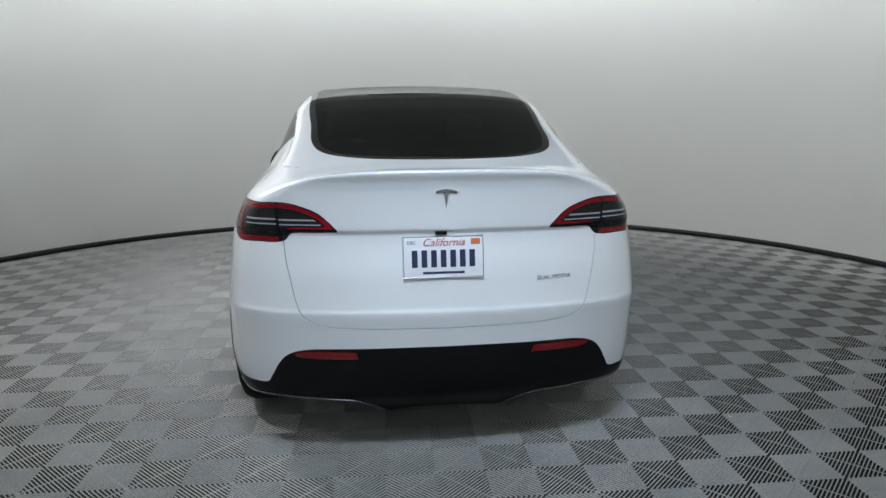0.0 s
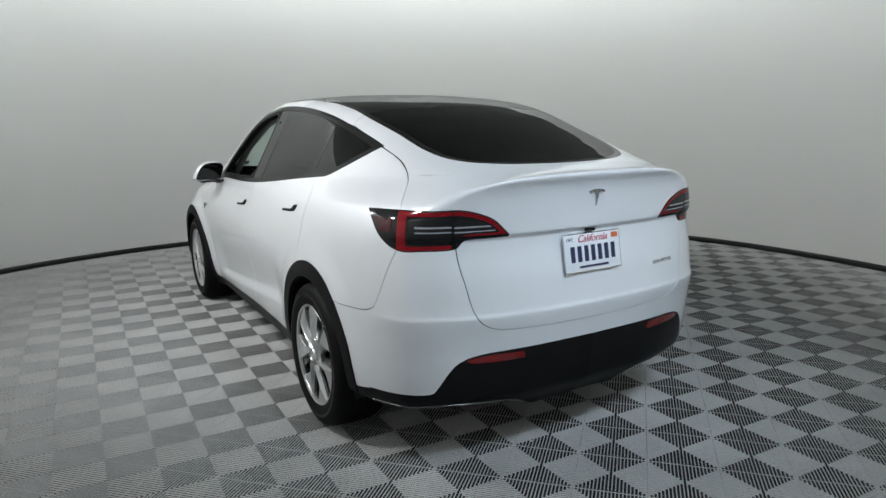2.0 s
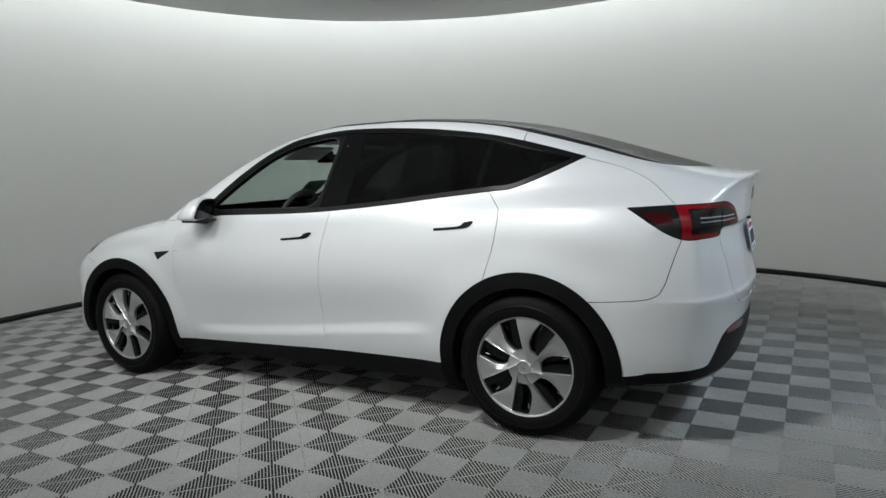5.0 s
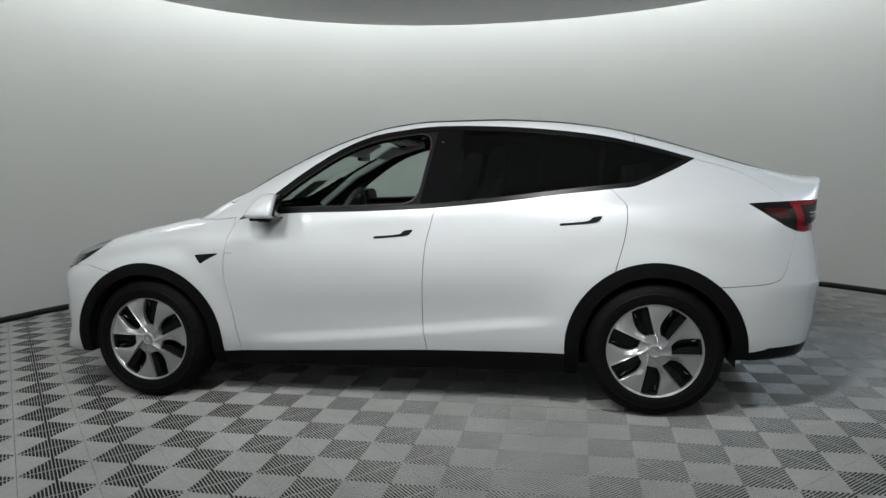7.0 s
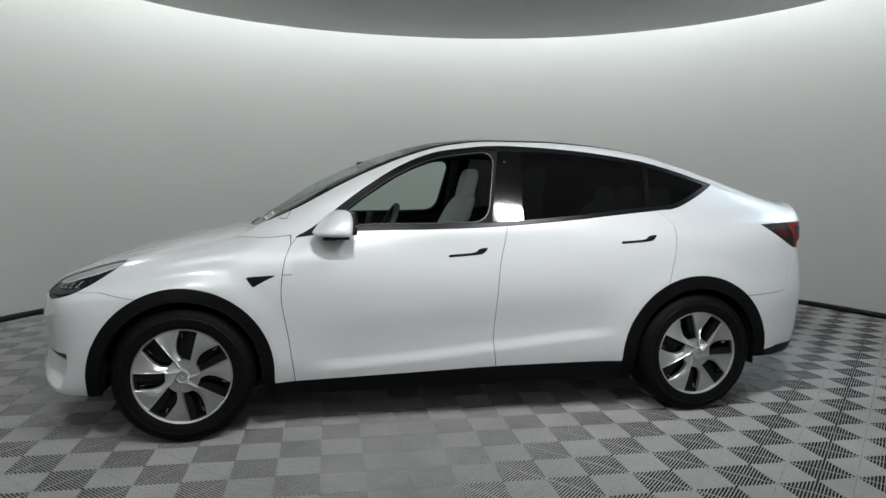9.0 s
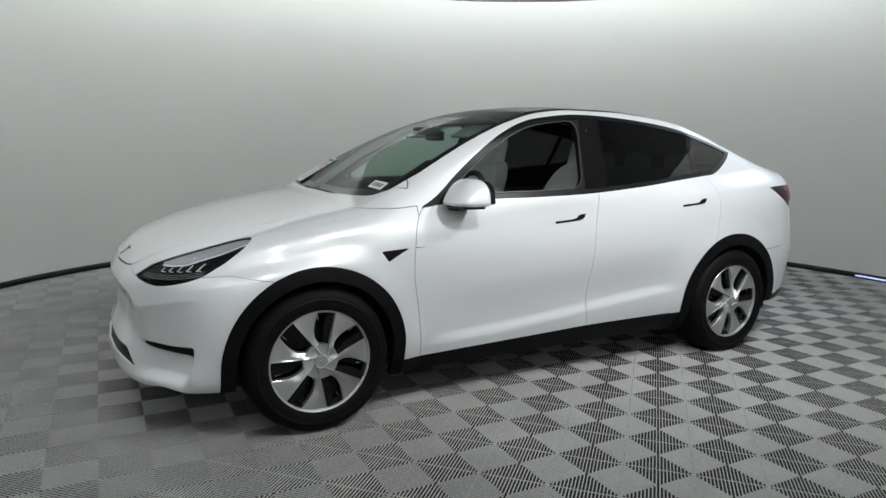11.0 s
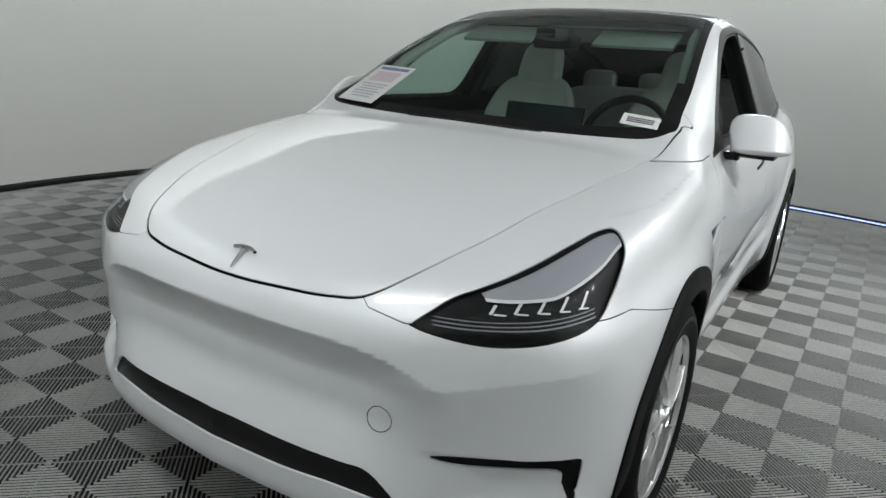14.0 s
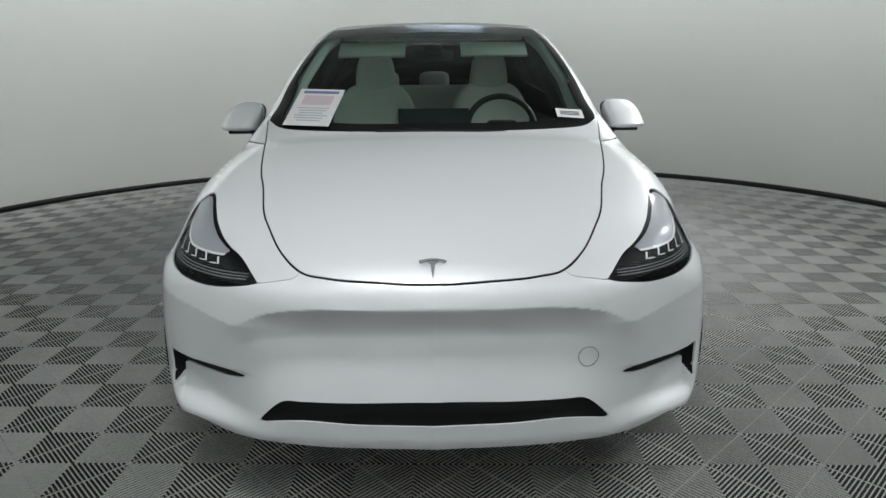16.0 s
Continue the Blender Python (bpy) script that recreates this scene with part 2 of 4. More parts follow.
# soft key lamps hung unseen under the ceiling on the open side, tipped towards the car
# the first is set from its reflection, the other two are added fill
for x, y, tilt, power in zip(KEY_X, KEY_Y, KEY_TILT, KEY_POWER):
    unit = thing("unseen_lamp", (x, y, ROOM_H), "assumed rectangular studio lamp, out of view under the ceiling", "lamp", "studio lamps")
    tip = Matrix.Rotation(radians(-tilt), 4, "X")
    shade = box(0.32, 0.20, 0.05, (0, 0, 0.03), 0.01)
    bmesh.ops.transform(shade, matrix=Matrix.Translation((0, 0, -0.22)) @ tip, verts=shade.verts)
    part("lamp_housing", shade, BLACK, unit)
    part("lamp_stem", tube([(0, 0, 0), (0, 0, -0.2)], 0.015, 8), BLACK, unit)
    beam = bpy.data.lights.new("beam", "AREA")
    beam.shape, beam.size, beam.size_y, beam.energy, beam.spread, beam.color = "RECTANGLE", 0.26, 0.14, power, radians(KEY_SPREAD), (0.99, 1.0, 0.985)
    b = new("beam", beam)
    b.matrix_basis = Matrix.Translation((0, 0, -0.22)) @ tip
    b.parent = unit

# slim unseen lamps added under the ceiling edge at both ends of the room, aimed at the car
def end_fill_lamp(at, target, length, depth, power, spread, color, label):
    unit = thing("unseen_lamp", at, label, "lamp")
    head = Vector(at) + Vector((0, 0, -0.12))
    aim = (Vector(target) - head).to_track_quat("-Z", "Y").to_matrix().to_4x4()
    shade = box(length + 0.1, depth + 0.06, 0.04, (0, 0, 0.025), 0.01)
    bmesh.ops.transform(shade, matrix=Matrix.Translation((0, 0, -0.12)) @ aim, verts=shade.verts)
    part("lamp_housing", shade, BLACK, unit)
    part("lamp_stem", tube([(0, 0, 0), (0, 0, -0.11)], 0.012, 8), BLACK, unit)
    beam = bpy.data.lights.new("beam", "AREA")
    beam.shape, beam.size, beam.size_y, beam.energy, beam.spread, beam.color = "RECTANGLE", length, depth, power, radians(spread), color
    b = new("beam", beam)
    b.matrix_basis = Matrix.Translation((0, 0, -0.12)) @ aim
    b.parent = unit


# cool fill on the tail, standing in for daylight from behind
end_fill_lamp((-4.45, 0.15, ROOM_H), (-2.3, -0.1, 0.75), 1.0, 0.22, DAY_POWER, 70, (0.70, 0.85, 1.0), "slim cool-white lamp, unseen, added in place of daylight on the tail")
# added fill for the hood and front bumper
end_fill_lamp((3.15, -0.2, ROOM_H + 0.05), (2.1, -0.3, 0.6), 0.9, 0.20, FRONT_FILL_POWER, 76, (0.98, 1.0, 1.0), "long white fill lamp, unseen, added to brighten the front of the car")

# daylight gap under the wall at the entrance side
leak_v, leak_f = [], []
LEAK = [radians(183 - 1.1 * k) for k in range(32)]
for g, z in ((-0.0225, 0.016), (-0.0245, 0.018), (-0.0245, 0.031), (-0.0225, 0.033)):
    for q in LEAK:
        leak_v.append((*room_point(q, g), z))
for k in range(3):
    for i in range(len(LEAK) - 1):
        leak_f.append((k * 32 + i, k * 32 + i + 1, (k + 1) * 32 + i + 1, (k + 1) * 32 + i))
tagged(link_mesh("trim", leak_v, leak_f, DOORGLOW), "bluish daylight glowing through the gap under the wall", "light strip", kind="structure")

# ---------- car body surface ----------
def curve(xs, ys, n=1500):
    """A smooth monotone curve through a few design values, as a fast function."""
    xs, ys = np.array(xs, float), np.array(ys, float)
    if xs[0] > xs[-1]:
        xs, ys = xs[::-1], ys[::-1]
    d = np.diff(ys) / np.diff(xs)
    m = np.zeros(len(xs))
    m[0], m[-1] = d[0], d[-1]
    for i in range(1, len(xs) - 1):
        if d[i - 1] * d[i] > 0:
            w1, w2 = 2 * (xs[i + 1] - xs[i]) + xs[i] - xs[i - 1], xs[i + 1] - xs[i] + 2 * (xs[i] - xs[i - 1])
            m[i] = (w1 + w2) / (w1 / d[i - 1] + w2 / d[i])
    t = np.linspace(xs[0], xs[-1], n)
    k = np.clip(np.searchsorted(xs, t, "right") - 1, 0, len(xs) - 2)
    h = xs[k + 1] - xs[k]
    s = (t - xs[k]) / h
    v = ys[k] * (1 + 2 * s) * (1 - s) ** 2 + m[k] * h * s * (1 - s) ** 2 + ys[k + 1] * s * s * (3 - 2 * s) + m[k + 1] * h * s * s * (s - 1)
    return lambda q: np.interp(q, t, v)


def step(a, b, q):
    s = np.clip((q - a) / (b - a), 0, 1)
    return s * s * (3 - 2 * s)


# height of the centre line over hood, windshield, roof, rear glass and tail
top_line = curve((2.45, 2.30, 2.24, 2.18, 2.10, 2.0, 1.87, 1.7, 1.48, 1.27, 1.16, 1.10, 0.97, 0.775, 0.61, 0.42, 0.24, 0.0, -0.25, -0.55, -0.9, -1.2, -1.45, -1.7, -1.95, -2.12, -2.25, -2.36, -2.6),
                 (0.52, 0.70, 0.764, 0.808, 0.852, 0.892, 0.933, 0.977, 1.030, 1.072, 1.092, 1.122, 1.210, 1.335, 1.415, 1.493, 1.553, 1.606, 1.626, 1.626, 1.606, 1.565, 1.505, 1.430, 1.350, 1.297, 1.263, 1.248, 1.245))
crown2 = curve((2.4, 1.7, 1.05, 0.8, 0.3, -0.3, -1.2, -1.9, -2.2, -2.5), (0.06, 0.025, 0.03, 0.12, 0.10, 0.06, 0.06, 0.07, 0.03, 0.02))
crown4 = curve((2.4, 1.7, 1.05, 0.8, 0.3, -0.3, -1.2, -1.9, -2.2, -2.5), (0.10, 0.03, 0.05, 0.03, 0.02, 0.05, 0.10, 0.20, 0.36, 0.40))
# half widths along the car at six heights
STATION = (2.45, 1.9, 1.45, 0.95, 0.5, 0.0, -0.6, -1.2, -1.45, -1.7, -2.0, -2.5)
width_sill = curve(STATION, (0.66, 0.80, 0.84, 0.80, 0.80, 0.80, 0.80, 0.82, 0.84, 0.83, 0.78, 0.64))
width_low = curve(STATION, (0.72, 0.895, 0.910, 0.868, 0.862, 0.862, 0.868, 0.895, 0.90, 0.895, 0.866, 0.75))
width_mid = curve(STATION, (0.74, 0.919, 0.936, 0.905, 0.896, 0.896, 0.902, 0.925, 0.932, 0.924, 0.898, 0.80))
width_max = curve(STATION, (0.715, 0.901, 0.930, 0.919, 0.916, 0.914, 0.914, 0.924, 0.926, 0.916, 0.888, 0.79))
width_shoulder = curve(STATION, (0.63, 0.855, 0.900, 0.898, 0.888, 0.884, 0.884, 0.874, 0.862, 0.838, 0.795, 0.68))
width_belt = curve(STATION, (0.56, 0.805, 0.862, 0.835, 0.845, 0.853, 0.846, 0.80, 0.768, 0.718, 0.66, 0.56))
width_roof = curve(STATION, (0.25, 0.30, 0.35, 0.50, 0.59, 0.612, 0.605, 0.58, 0.52, 0.43, 0.35, 0.25))
belt_z = curve(STATION, (0.80, 0.93, 0.985, 1.05, 1.087, 1.10, 1.135, 1.195, 1.212, 1.228, 1.240, 1.25))
nose_line = curve((0.10, 0.20, 0.245, 0.30, 0.36, 0.44, 0.52, 0.60, 0.66, 0.70, 0.74, 0.80, 0.9, 1.2), (2.16, 2.22, 2.285, 2.30, 2.298, 2.296, 2.296, 2.292, 2.284, 2.278, 2.270, 2.24, 2.2, 2.1))
nose_bend = curve((0, 0.3, 0.5, 0.6, 0.7, 0.8, 0.87, 0.93, 1.1), (0, 0.018, 0.058, 0.098, 0.150, 0.210, 0.276, 0.39, 0.90))
tail_line = curve((0.10, 0.25, 0.35, 0.45, 0.55, 0.62, 0.695, 0.715, 0.84, 0.975, 0.995, 1.02, 1.08, 1.16, 1.20, 1.235, 1.26, 1.5),
                  (-2.20, -2.27, -2.35, -2.375, -2.388, -2.398, -2.410, -2.404, -2.386, -2.361, -2.360, -2.376, -2.379, -2.387, -2.398, -2.418, -2.42, -2.42))
tail_bend = curve((0, 0.3, 0.45, 0.6, 0.7, 0.78, 0.85, 1.1), (0, 0.014, 0.034, 0.070, 0.108, 0.160, 0.235, 0.75))
ledge_z = curve((0, 0.35, 0.48, 0.62, 1.0), (0.698, 0.694, 0.676, 0.615, 0.5))


crease_z = curve((1.0, 0.55, 0.12, -0.25, -0.81, -1.1), (0.39, 0.411, 0.441, 0.477, 0.529, 0.55))


def side_width(x, z):
    """Half width of the body side at a place along the car and a height."""
    zb = belt_z(x)
    zs = np.stack([np.full_like(x, 0.16), np.full_like(x, 0.30), np.full_like(x, 0.55), np.minimum(0.80, zb - 0.19), zb - 0.12, zb, np.full_like(x, 1.62)])
    ys = np.stack([width_sill(x), width_low(x), width_mid(x), width_max(x), width_shoulder(x), width_belt(x), width_roof(x)])
    d = np.diff(ys, axis=0) / np.diff(zs, axis=0)
    m = np.concatenate([d[:1], (d[1:] + d[:-1]) / 2, d[-1:]])
    m[5] = d[5]
    k = np.clip((z[None] >= zs).sum(0) - 1, 0, 5)
    i = np.arange(len(x))
    h = zs[k + 1, i] - zs[k, i]
    s = np.clip((z - zs[k, i]) / h, -0.3, 1.3)
    return ys[k, i] * (1 + 2 * s) * (1 - s) ** 2 + m[k, i] * h * s * (1 - s) ** 2 + ys[k + 1, i] * s * s * (3 - 2 * s) + m[k + 1, i] * h * s * s * (s - 1)


def soft_max(a, b, r):
    h = np.maximum(r - np.abs(a - b), 0) / r
    return np.maximum(a, b) + h * h * r * 0.25


def body_field(p):
    """Negative inside the car's outer skin."""
    x, y, z = p[:, 0], np.abs(p[:, 1]), p[:, 2]
    slope = (top_line(x + 0.01) - top_line(x - 0.01)) / 0.02
    top = (z - top_line(x) + crown2(x) * y ** 2 + crown4(x) * y ** 4) / np.sqrt(1 + np.minimum(slope * slope, 1.5))
    fold = crease_z(x) - z
    tuck = 0.018 * np.where(fold < 0, 1 - step(0.0, 0.26, -fold), 1 - step(0.0, 0.075, fold)) * step(-1.0, -0.75, x) * (1 - step(0.6, 0.9, x))
    flare = 0.014 * (1 - step(0.45, 0.585, np.hypot(x - 1.445, z - 0.355))) + 0.010 * (1 - step(0.46, 0.60, np.hypot(x + 1.445, z - 0.355)))
    side = (y - side_width(x, z) + tuck - flare) / np.where(z > belt_z(x), 1.12, 1.0)
    under = ledge_z(y) - z
    dent = 0.050 * (1 - (1 - np.clip(under / 0.10, 0, 1)) ** 2) * (1 - step(0.15, 0.33, under)) * (1 - step(0.34, 0.66, y))
    duct = 0.046 * step(0.52, 0.80, y) * (1 - step(0.83, 0.872, y)) * step(0.29, 0.35, z) * (1 - step(0.455, 0.475, z))
    drop = 0.625 + 0.24 * np.maximum(y - 0.6, 0) - z
    duct = duct + 0.020 * (1 - (1 - np.clip(drop / 0.16, 0, 1)) ** 2) * (1 - step(0.27, 0.36, drop)) * step(0.38, 0.62, y) * (1 - step(0.86, 0.93, y))
    nose = x - nose_line(z) + nose_bend(y) + dent + duct
    tail = tail_line(z) + tail_bend(y) - x
    rear_soft = 0.05 * step(-1.9, -2.2, x)
    g = soft_max(top, side, 0.07 + 0.03 * step(0.9, 1.4, x) * (1 - step(2.0, 2.2, x)))
    g = soft_max(g, nose, 0.07 * (1 - 0.5 * step(0.8, 0.6, z)))
    return soft_max(g, tail, 0.012 + 0.14 * step(0.35, 0.62, y) * step(-2.42, -2.0, x) * 0.8)


def body_half():
    """The half skin with y >= 0: a net of rays from a line inside the car."""
    fa, fb = 1.45, -1.70
    az = [(fa, a) for a in np.linspace(0, math.pi / 2, 170)] + [(q, math.pi / 2) for q in np.linspace(fa, fb, 330)[1:-1]] + [(fb, a) for a in np.linspace(math.pi / 2, math.pi, 190)]
    el = np.concatenate([np.linspace(-0.62, 0.75, 180), np.linspace(0.75, math.pi / 2, 80)[1:]])
    nu, nv = len(az), len(el)
    ox = np.array([q for q, a in az])[:, None].repeat(nv, 1).ravel()
    aa = np.array([a for q, a in az])[:, None].repeat(nv, 1).ravel()
    ee = el[None].repeat(nu, 0).ravel()
    o = np.stack([ox, np.zeros_like(ox), np.full_like(ox, 0.66)], 1)
    d = np.stack([np.cos(ee) * np.cos(aa), np.cos(ee) * np.sin(aa), np.sin(ee)], 1)
    lo, hi = np.full(len(ox), 0.15), np.full(len(ox), 1.75)
    for _ in range(26):
        mid = (lo + hi) / 2
        out = body_field(o + d * mid[:, None]) > 0
        hi, lo = np.where(out, mid, hi), np.where(out, lo, mid)
    p = o + d * lo[:, None]
    p[:, 1] = np.maximum(p[:, 1], 0)
    g = np.stack([body_field(p + 0.0015 * e) - body_field(p - 0.0015 * e) for e in np.eye(3)], 1)
    g[p[:, 1] < 1e-6, 1] = 0
    g /= np.linalg.norm(g, axis=1)[:, None]
    i, j = np.meshgrid(np.arange(nu - 1), np.arange(nv - 1), indexing="ij")
    a = (i * nv + j).ravel()
    b, c, e = a + nv, a + nv + 1, a + 1
    return p, g, np.concatenate([np.stack([a, b, c], 1), np.stack([a, c, e], 1)])


def cut(mesh, f):
    """Splits a triangle mesh along f = 0, into the side with f < 0 and the rest."""
    p, g, t = mesh
    f = np.where(np.abs(f) < 1e-6, 1e-6, f)
    neg = f < 0
    count = neg[t].sum(1)
    mixed = t[(count > 0) & (count < 3)]
    if not len(mixed):
        return tidy(p, g, t[count == 3]), tidy(p, g, t[count == 0])
    lone = np.where(neg[mixed].sum(1)[:, None] == 1, neg[mixed], ~neg[mixed]).argmax(1)
    r = np.arange(len(mixed))
    a, b, c = mixed[r, lone], mixed[r, (lone + 1) % 3], mixed[r, (lone + 2) % 3]
    ed = np.sort(np.concatenate([np.stack([a, b], 1), np.stack([a, c], 1)]), axis=1)
    un, inv = np.unique(ed, axis=0, return_inverse=True)
    inv = inv.ravel()
    w = (f[un[:, 0]] / (f[un[:, 0]] - f[un[:, 1]]))[:, None]
    p2 = np.concatenate([p, p[un[:, 0]] * (1 - w) + p[un[:, 1]] * w])
    g2 = np.concatenate([g, g[un[:, 0]] * (1 - w) + g[un[:, 1]] * w])
    ab, ac = len(p) + inv[: len(r)], len(p) + inv[len(r):]
    tip = np.stack([a, ab, ac], 1)
    rest = np.concatenate([np.stack([ab, b, c], 1), np.stack([ab, c, ac], 1)])
    rest_owner = np.concatenate([r, r])
    ln = neg[a]
    inner = np.concatenate([t[count == 3], tip[ln], rest[~ln[rest_owner]]])
    outer = np.concatenate([t[count == 0], tip[~ln], rest[ln[rest_owner]]])
    return tidy(p2, g2, inner), tidy(p2, g2, outer)


def tidy(p, g, t):
    if len(t) == 0:
        return np.zeros((0, 3)), np.zeros((0, 3)), np.zeros((0, 3), int)
    used, inv = np.unique(t, return_inverse=True)
    return p[used], g[used], inv.reshape(-1, 3)


def window(mesh, *tests):
    """The piece of a mesh where all the given functions of it are negative."""
    for test in tests:
        mesh = cut(mesh, test(mesh))[0]
    return mesh


def largest(mesh):
    """The largest connected piece of a mesh."""
    p, g, t = mesh
    tag = np.arange(len(p))
    while True:
        low = tag[t].min(1)
        nxt = tag.copy()
        for k in range(3):
            np.minimum.at(nxt, t[:, k], low)
        nxt = nxt[nxt]
        if (nxt == tag).all():
            break
        tag = nxt
    vals, cnt = np.unique(tag[t[:, 0]], return_counts=True)
    return tidy(p, g, t[tag[t[:, 0]] == vals[cnt.argmax()]])


def outline(points, n=8, sharp=()):
    """A closed rounded outline through a few corners; the corners named in sharp stay sharp."""
    q = [np.array(v, float) for v in points]
    out = []
    for i in range(len(q)):
        a, b, c, d = q[i - 1], q[i], q[(i + 1) % len(q)], q[(i + 2) % len(q)]
        m0 = (c - a) / 2 if i not in sharp else (c - b)
        m1 = (d - b) / 2 if (i + 1) % len(q) not in sharp else (c - b)
        for s in np.linspace(0, 1, n, endpoint=False):
            out.append(b * (1 + 2 * s) * (1 - s) ** 2 + m0 * s * (1 - s) ** 2 + c * s * s * (3 - 2 * s) + m1 * s * s * (s - 1))
    return np.array(out)


def inside(q, poly):
    """Signed distance in the plane to a closed outline, negative inside."""
    best, odd = np.full(len(q), 1e9), np.zeros(len(q), bool)
    for a, b in zip(poly, np.roll(poly, -1, axis=0)):
        e, w = b - a, q - a
        h = np.clip((w @ e) / max(e @ e, 1e-12), 0, 1)
        best = np.minimum(best, ((w - h[:, None] * e) ** 2).sum(1))
        hit = (a[1] > q[:, 1]) != (b[1] > q[:, 1])
        xs = a[0] + (q[:, 1] - a[1]) * e[0] / (e[1] if abs(e[1]) > 1e-12 else 1e-12)
        odd ^= hit & (q[:, 0] < xs)
    return np.where(odd, -1, 1) * np.sqrt(best)


def skin(name, mesh, mat, parent, both=False, flip=False, rim=0.005, label="", lift=0.0):
    """Makes a panel of the skin, with a turned-in edge. both: joins it with its mirror image; flip: the mirror image alone."""
    p, g, t = mesh
    if len(t) == 0:
        return None
    p = p + g * lift
    e = np.concatenate([t[:, [0, 1]], t[:, [1, 2]], t[:, [2, 0]]])
    key = np.sort(e, axis=1)
    un, first, cnt = np.unique(key, axis=0, return_index=True, return_counts=True)
    b = e[first[cnt == 1]]
    if both:
        b = b[~((p[b[:, 0], 1] < 1e-5) & (p[b[:, 1], 1] < 1e-5))]
    if rim and len(b):
        k = len(p)
        top = np.unique(b)
        where = {int(v): i for i, v in enumerate(top)}
        i0 = np.array([where[int(v)] for v in b[:, 0]])
        i1 = np.array([where[int(v)] for v in b[:, 1]])
        m = len(top)
        en = np.cross(p[b[:, 1]] - p[b[:, 0]], (g[b[:, 0]] + g[b[:, 1]]) / 2)
        side = np.zeros((m, 3))
        np.add.at(side, i0, en)
        np.add.at(side, i1, en)
        side /= np.maximum(np.linalg.norm(side, axis=1), 1e-9)[:, None]
        p = np.concatenate([p, p[top], p[top] - g[top] * rim])
        soft = (side + g[top] * 0.4)
        soft /= np.maximum(np.linalg.norm(soft, axis=1), 1e-9)[:, None]
        g = np.concatenate([g, soft, side])
        t = np.concatenate([t, np.stack([k + i1, k + i0, k + m + i0], 1), np.stack([k + i1, k + m + i0, k + m + i1], 1)])
    mir = np.array([1, -1, 1])
    if both:
        t = np.concatenate([t, t[:, ::-1] + len(p)])
        p, g = np.concatenate([p, p * mir]), np.concatenate([g, g * mir])
        r = np.round(p, 5)
        _, idx, inv = np.unique(np.concatenate([r, np.round(g, 2)], 1), axis=0, return_index=True, return_inverse=True)
        p, g, t = p[idx], g[idx], inv.ravel()[t]
    elif flip:
        p, g, t = p * mir, g * mir, t[:, ::-1]
    t = t[(t[:, 0] != t[:, 1]) & (t[:, 1] != t[:, 2]) & (t[:, 0] != t[:, 2])]
    return link_mesh(name, p, t, mat, parent, label, g)


def xz(m):
    return m[0][:, [0, 2]]


def yz(m):
    return m[0][:, [1, 2]]


def xy(m):
    return m[0][:, [0, 1]]


car = thing("car", (0, 0, 0), "pearl white electric crossover car with dark glass roof on black tyres", "car")
body = body_half()
hem_rear = curve((0, 0.2, 0.38, 0.7, 1.0), (0.228, 0.232, 0.300, 0.318, 0.30))
hem_front = curve((0, 0.4, 0.6, 0.77, 0.9, 1.0), (0.264, 0.266, 0.262, 0.285, 0.268, 0.265))


def hem(m):
    x, y, z = m[0].T
    return z - np.where(x < -1.6, hem_rear(y), np.where(x > 1.6, hem_front(y), 0.20))


_, body = cut(body, hem(body))

# wheel arches
AXLES = (1.445, -1.445)
WHEEL_Z = 0.355


def arch(m, xc, r):
    x, z = m[0][:, 0] - xc, m[0][:, 2] - WHEEL_Z
    flare = np.where(z < 0, np.abs(x) - r - 0.10 * z * z, np.hypot(x, z) - r)
    return flare


claddings = []
for xc in AXLES:
    zone, body = cut(body, arch(body, xc, 0.454 if xc > 0 else 0.463))
    _, band = cut(zone, arch(zone, xc, 0.388))
    _, band = cut(band, band[0][:, 2] - np.where(band[0][:, 0] > 1.445, 0.262, np.where(band[0][:, 0] < -1.445, 0.315, 0.19)))
    claddings.append(band)

# dark lower edge: sills, front lip and rear valance
paint_x = curve((2.5, 1.86, 0.93, 0.12, -0.25, -0.95, -1.9, -2.05, -2.5), (0.262, 0.268, 0.283, 0.305, 0.316, 0.322, 0.352, 0.375, 0.46))
paint_rear = curve((0, 0.5, 0.58, 0.63, 0.665, 0.695, 0.715, 0.74, 0.8, 1.0), (0.553, 0.548, 0.537, 0.515, 0.475, 0.42, 0.388, 0.382, 0.380, 0.352))
paint_front = curve((0, 1.0), (0.20, 0.20))


def lower(m):
    x, y, z = m[0].T
    return z - np.where(x < -2.0, paint_rear(y), np.where(x > 1.9, paint_front(y), paint_x(x)))


low, body = cut(body, lower(body))
rear_low, rest = cut(low, low[0][:, 0] + 1.6)
front_low, sill_low = cut(rest, 1.6 - rest[0][:, 0])

# glass strip over windshield, roof and rear window
edge_in = [(1.145, 0.0), (1.138, 0.34), (1.095, 0.63), (1.03, 0.722), (0.975, 0.730), (0.90, 0.718), (0.75, 0.704), (0.60, 0.682), (0.40, 0.651), (0.20, 0.622), (0.0, 0.600), (-0.3, 0.588), (-0.8, 0.580), (-1.37, 0.572),
           (-1.68, 0.545), (-1.86, 0.533), (-2.0, 0.496), (-2.10, 0.42), (-2.17, 0.30), (-2.20, 0.15), (-2.208, 0.0)]
glass_outline = outline(edge_in + [(x, -y) for x, y in edge_in[-2:0:-1]], 6)
strip, body = cut(body, inside(xy(body), glass_outline))
f = inside(xy(strip), glass_outline)
border = np.where(strip[0][:, 0] > 0.75, 0.055, 0.03)
frit_front, inner = cut(strip, -(f + border))
GAP = 0.0019
windshield, rest = cut(inner, 0.26 - inner[0][:, 0])
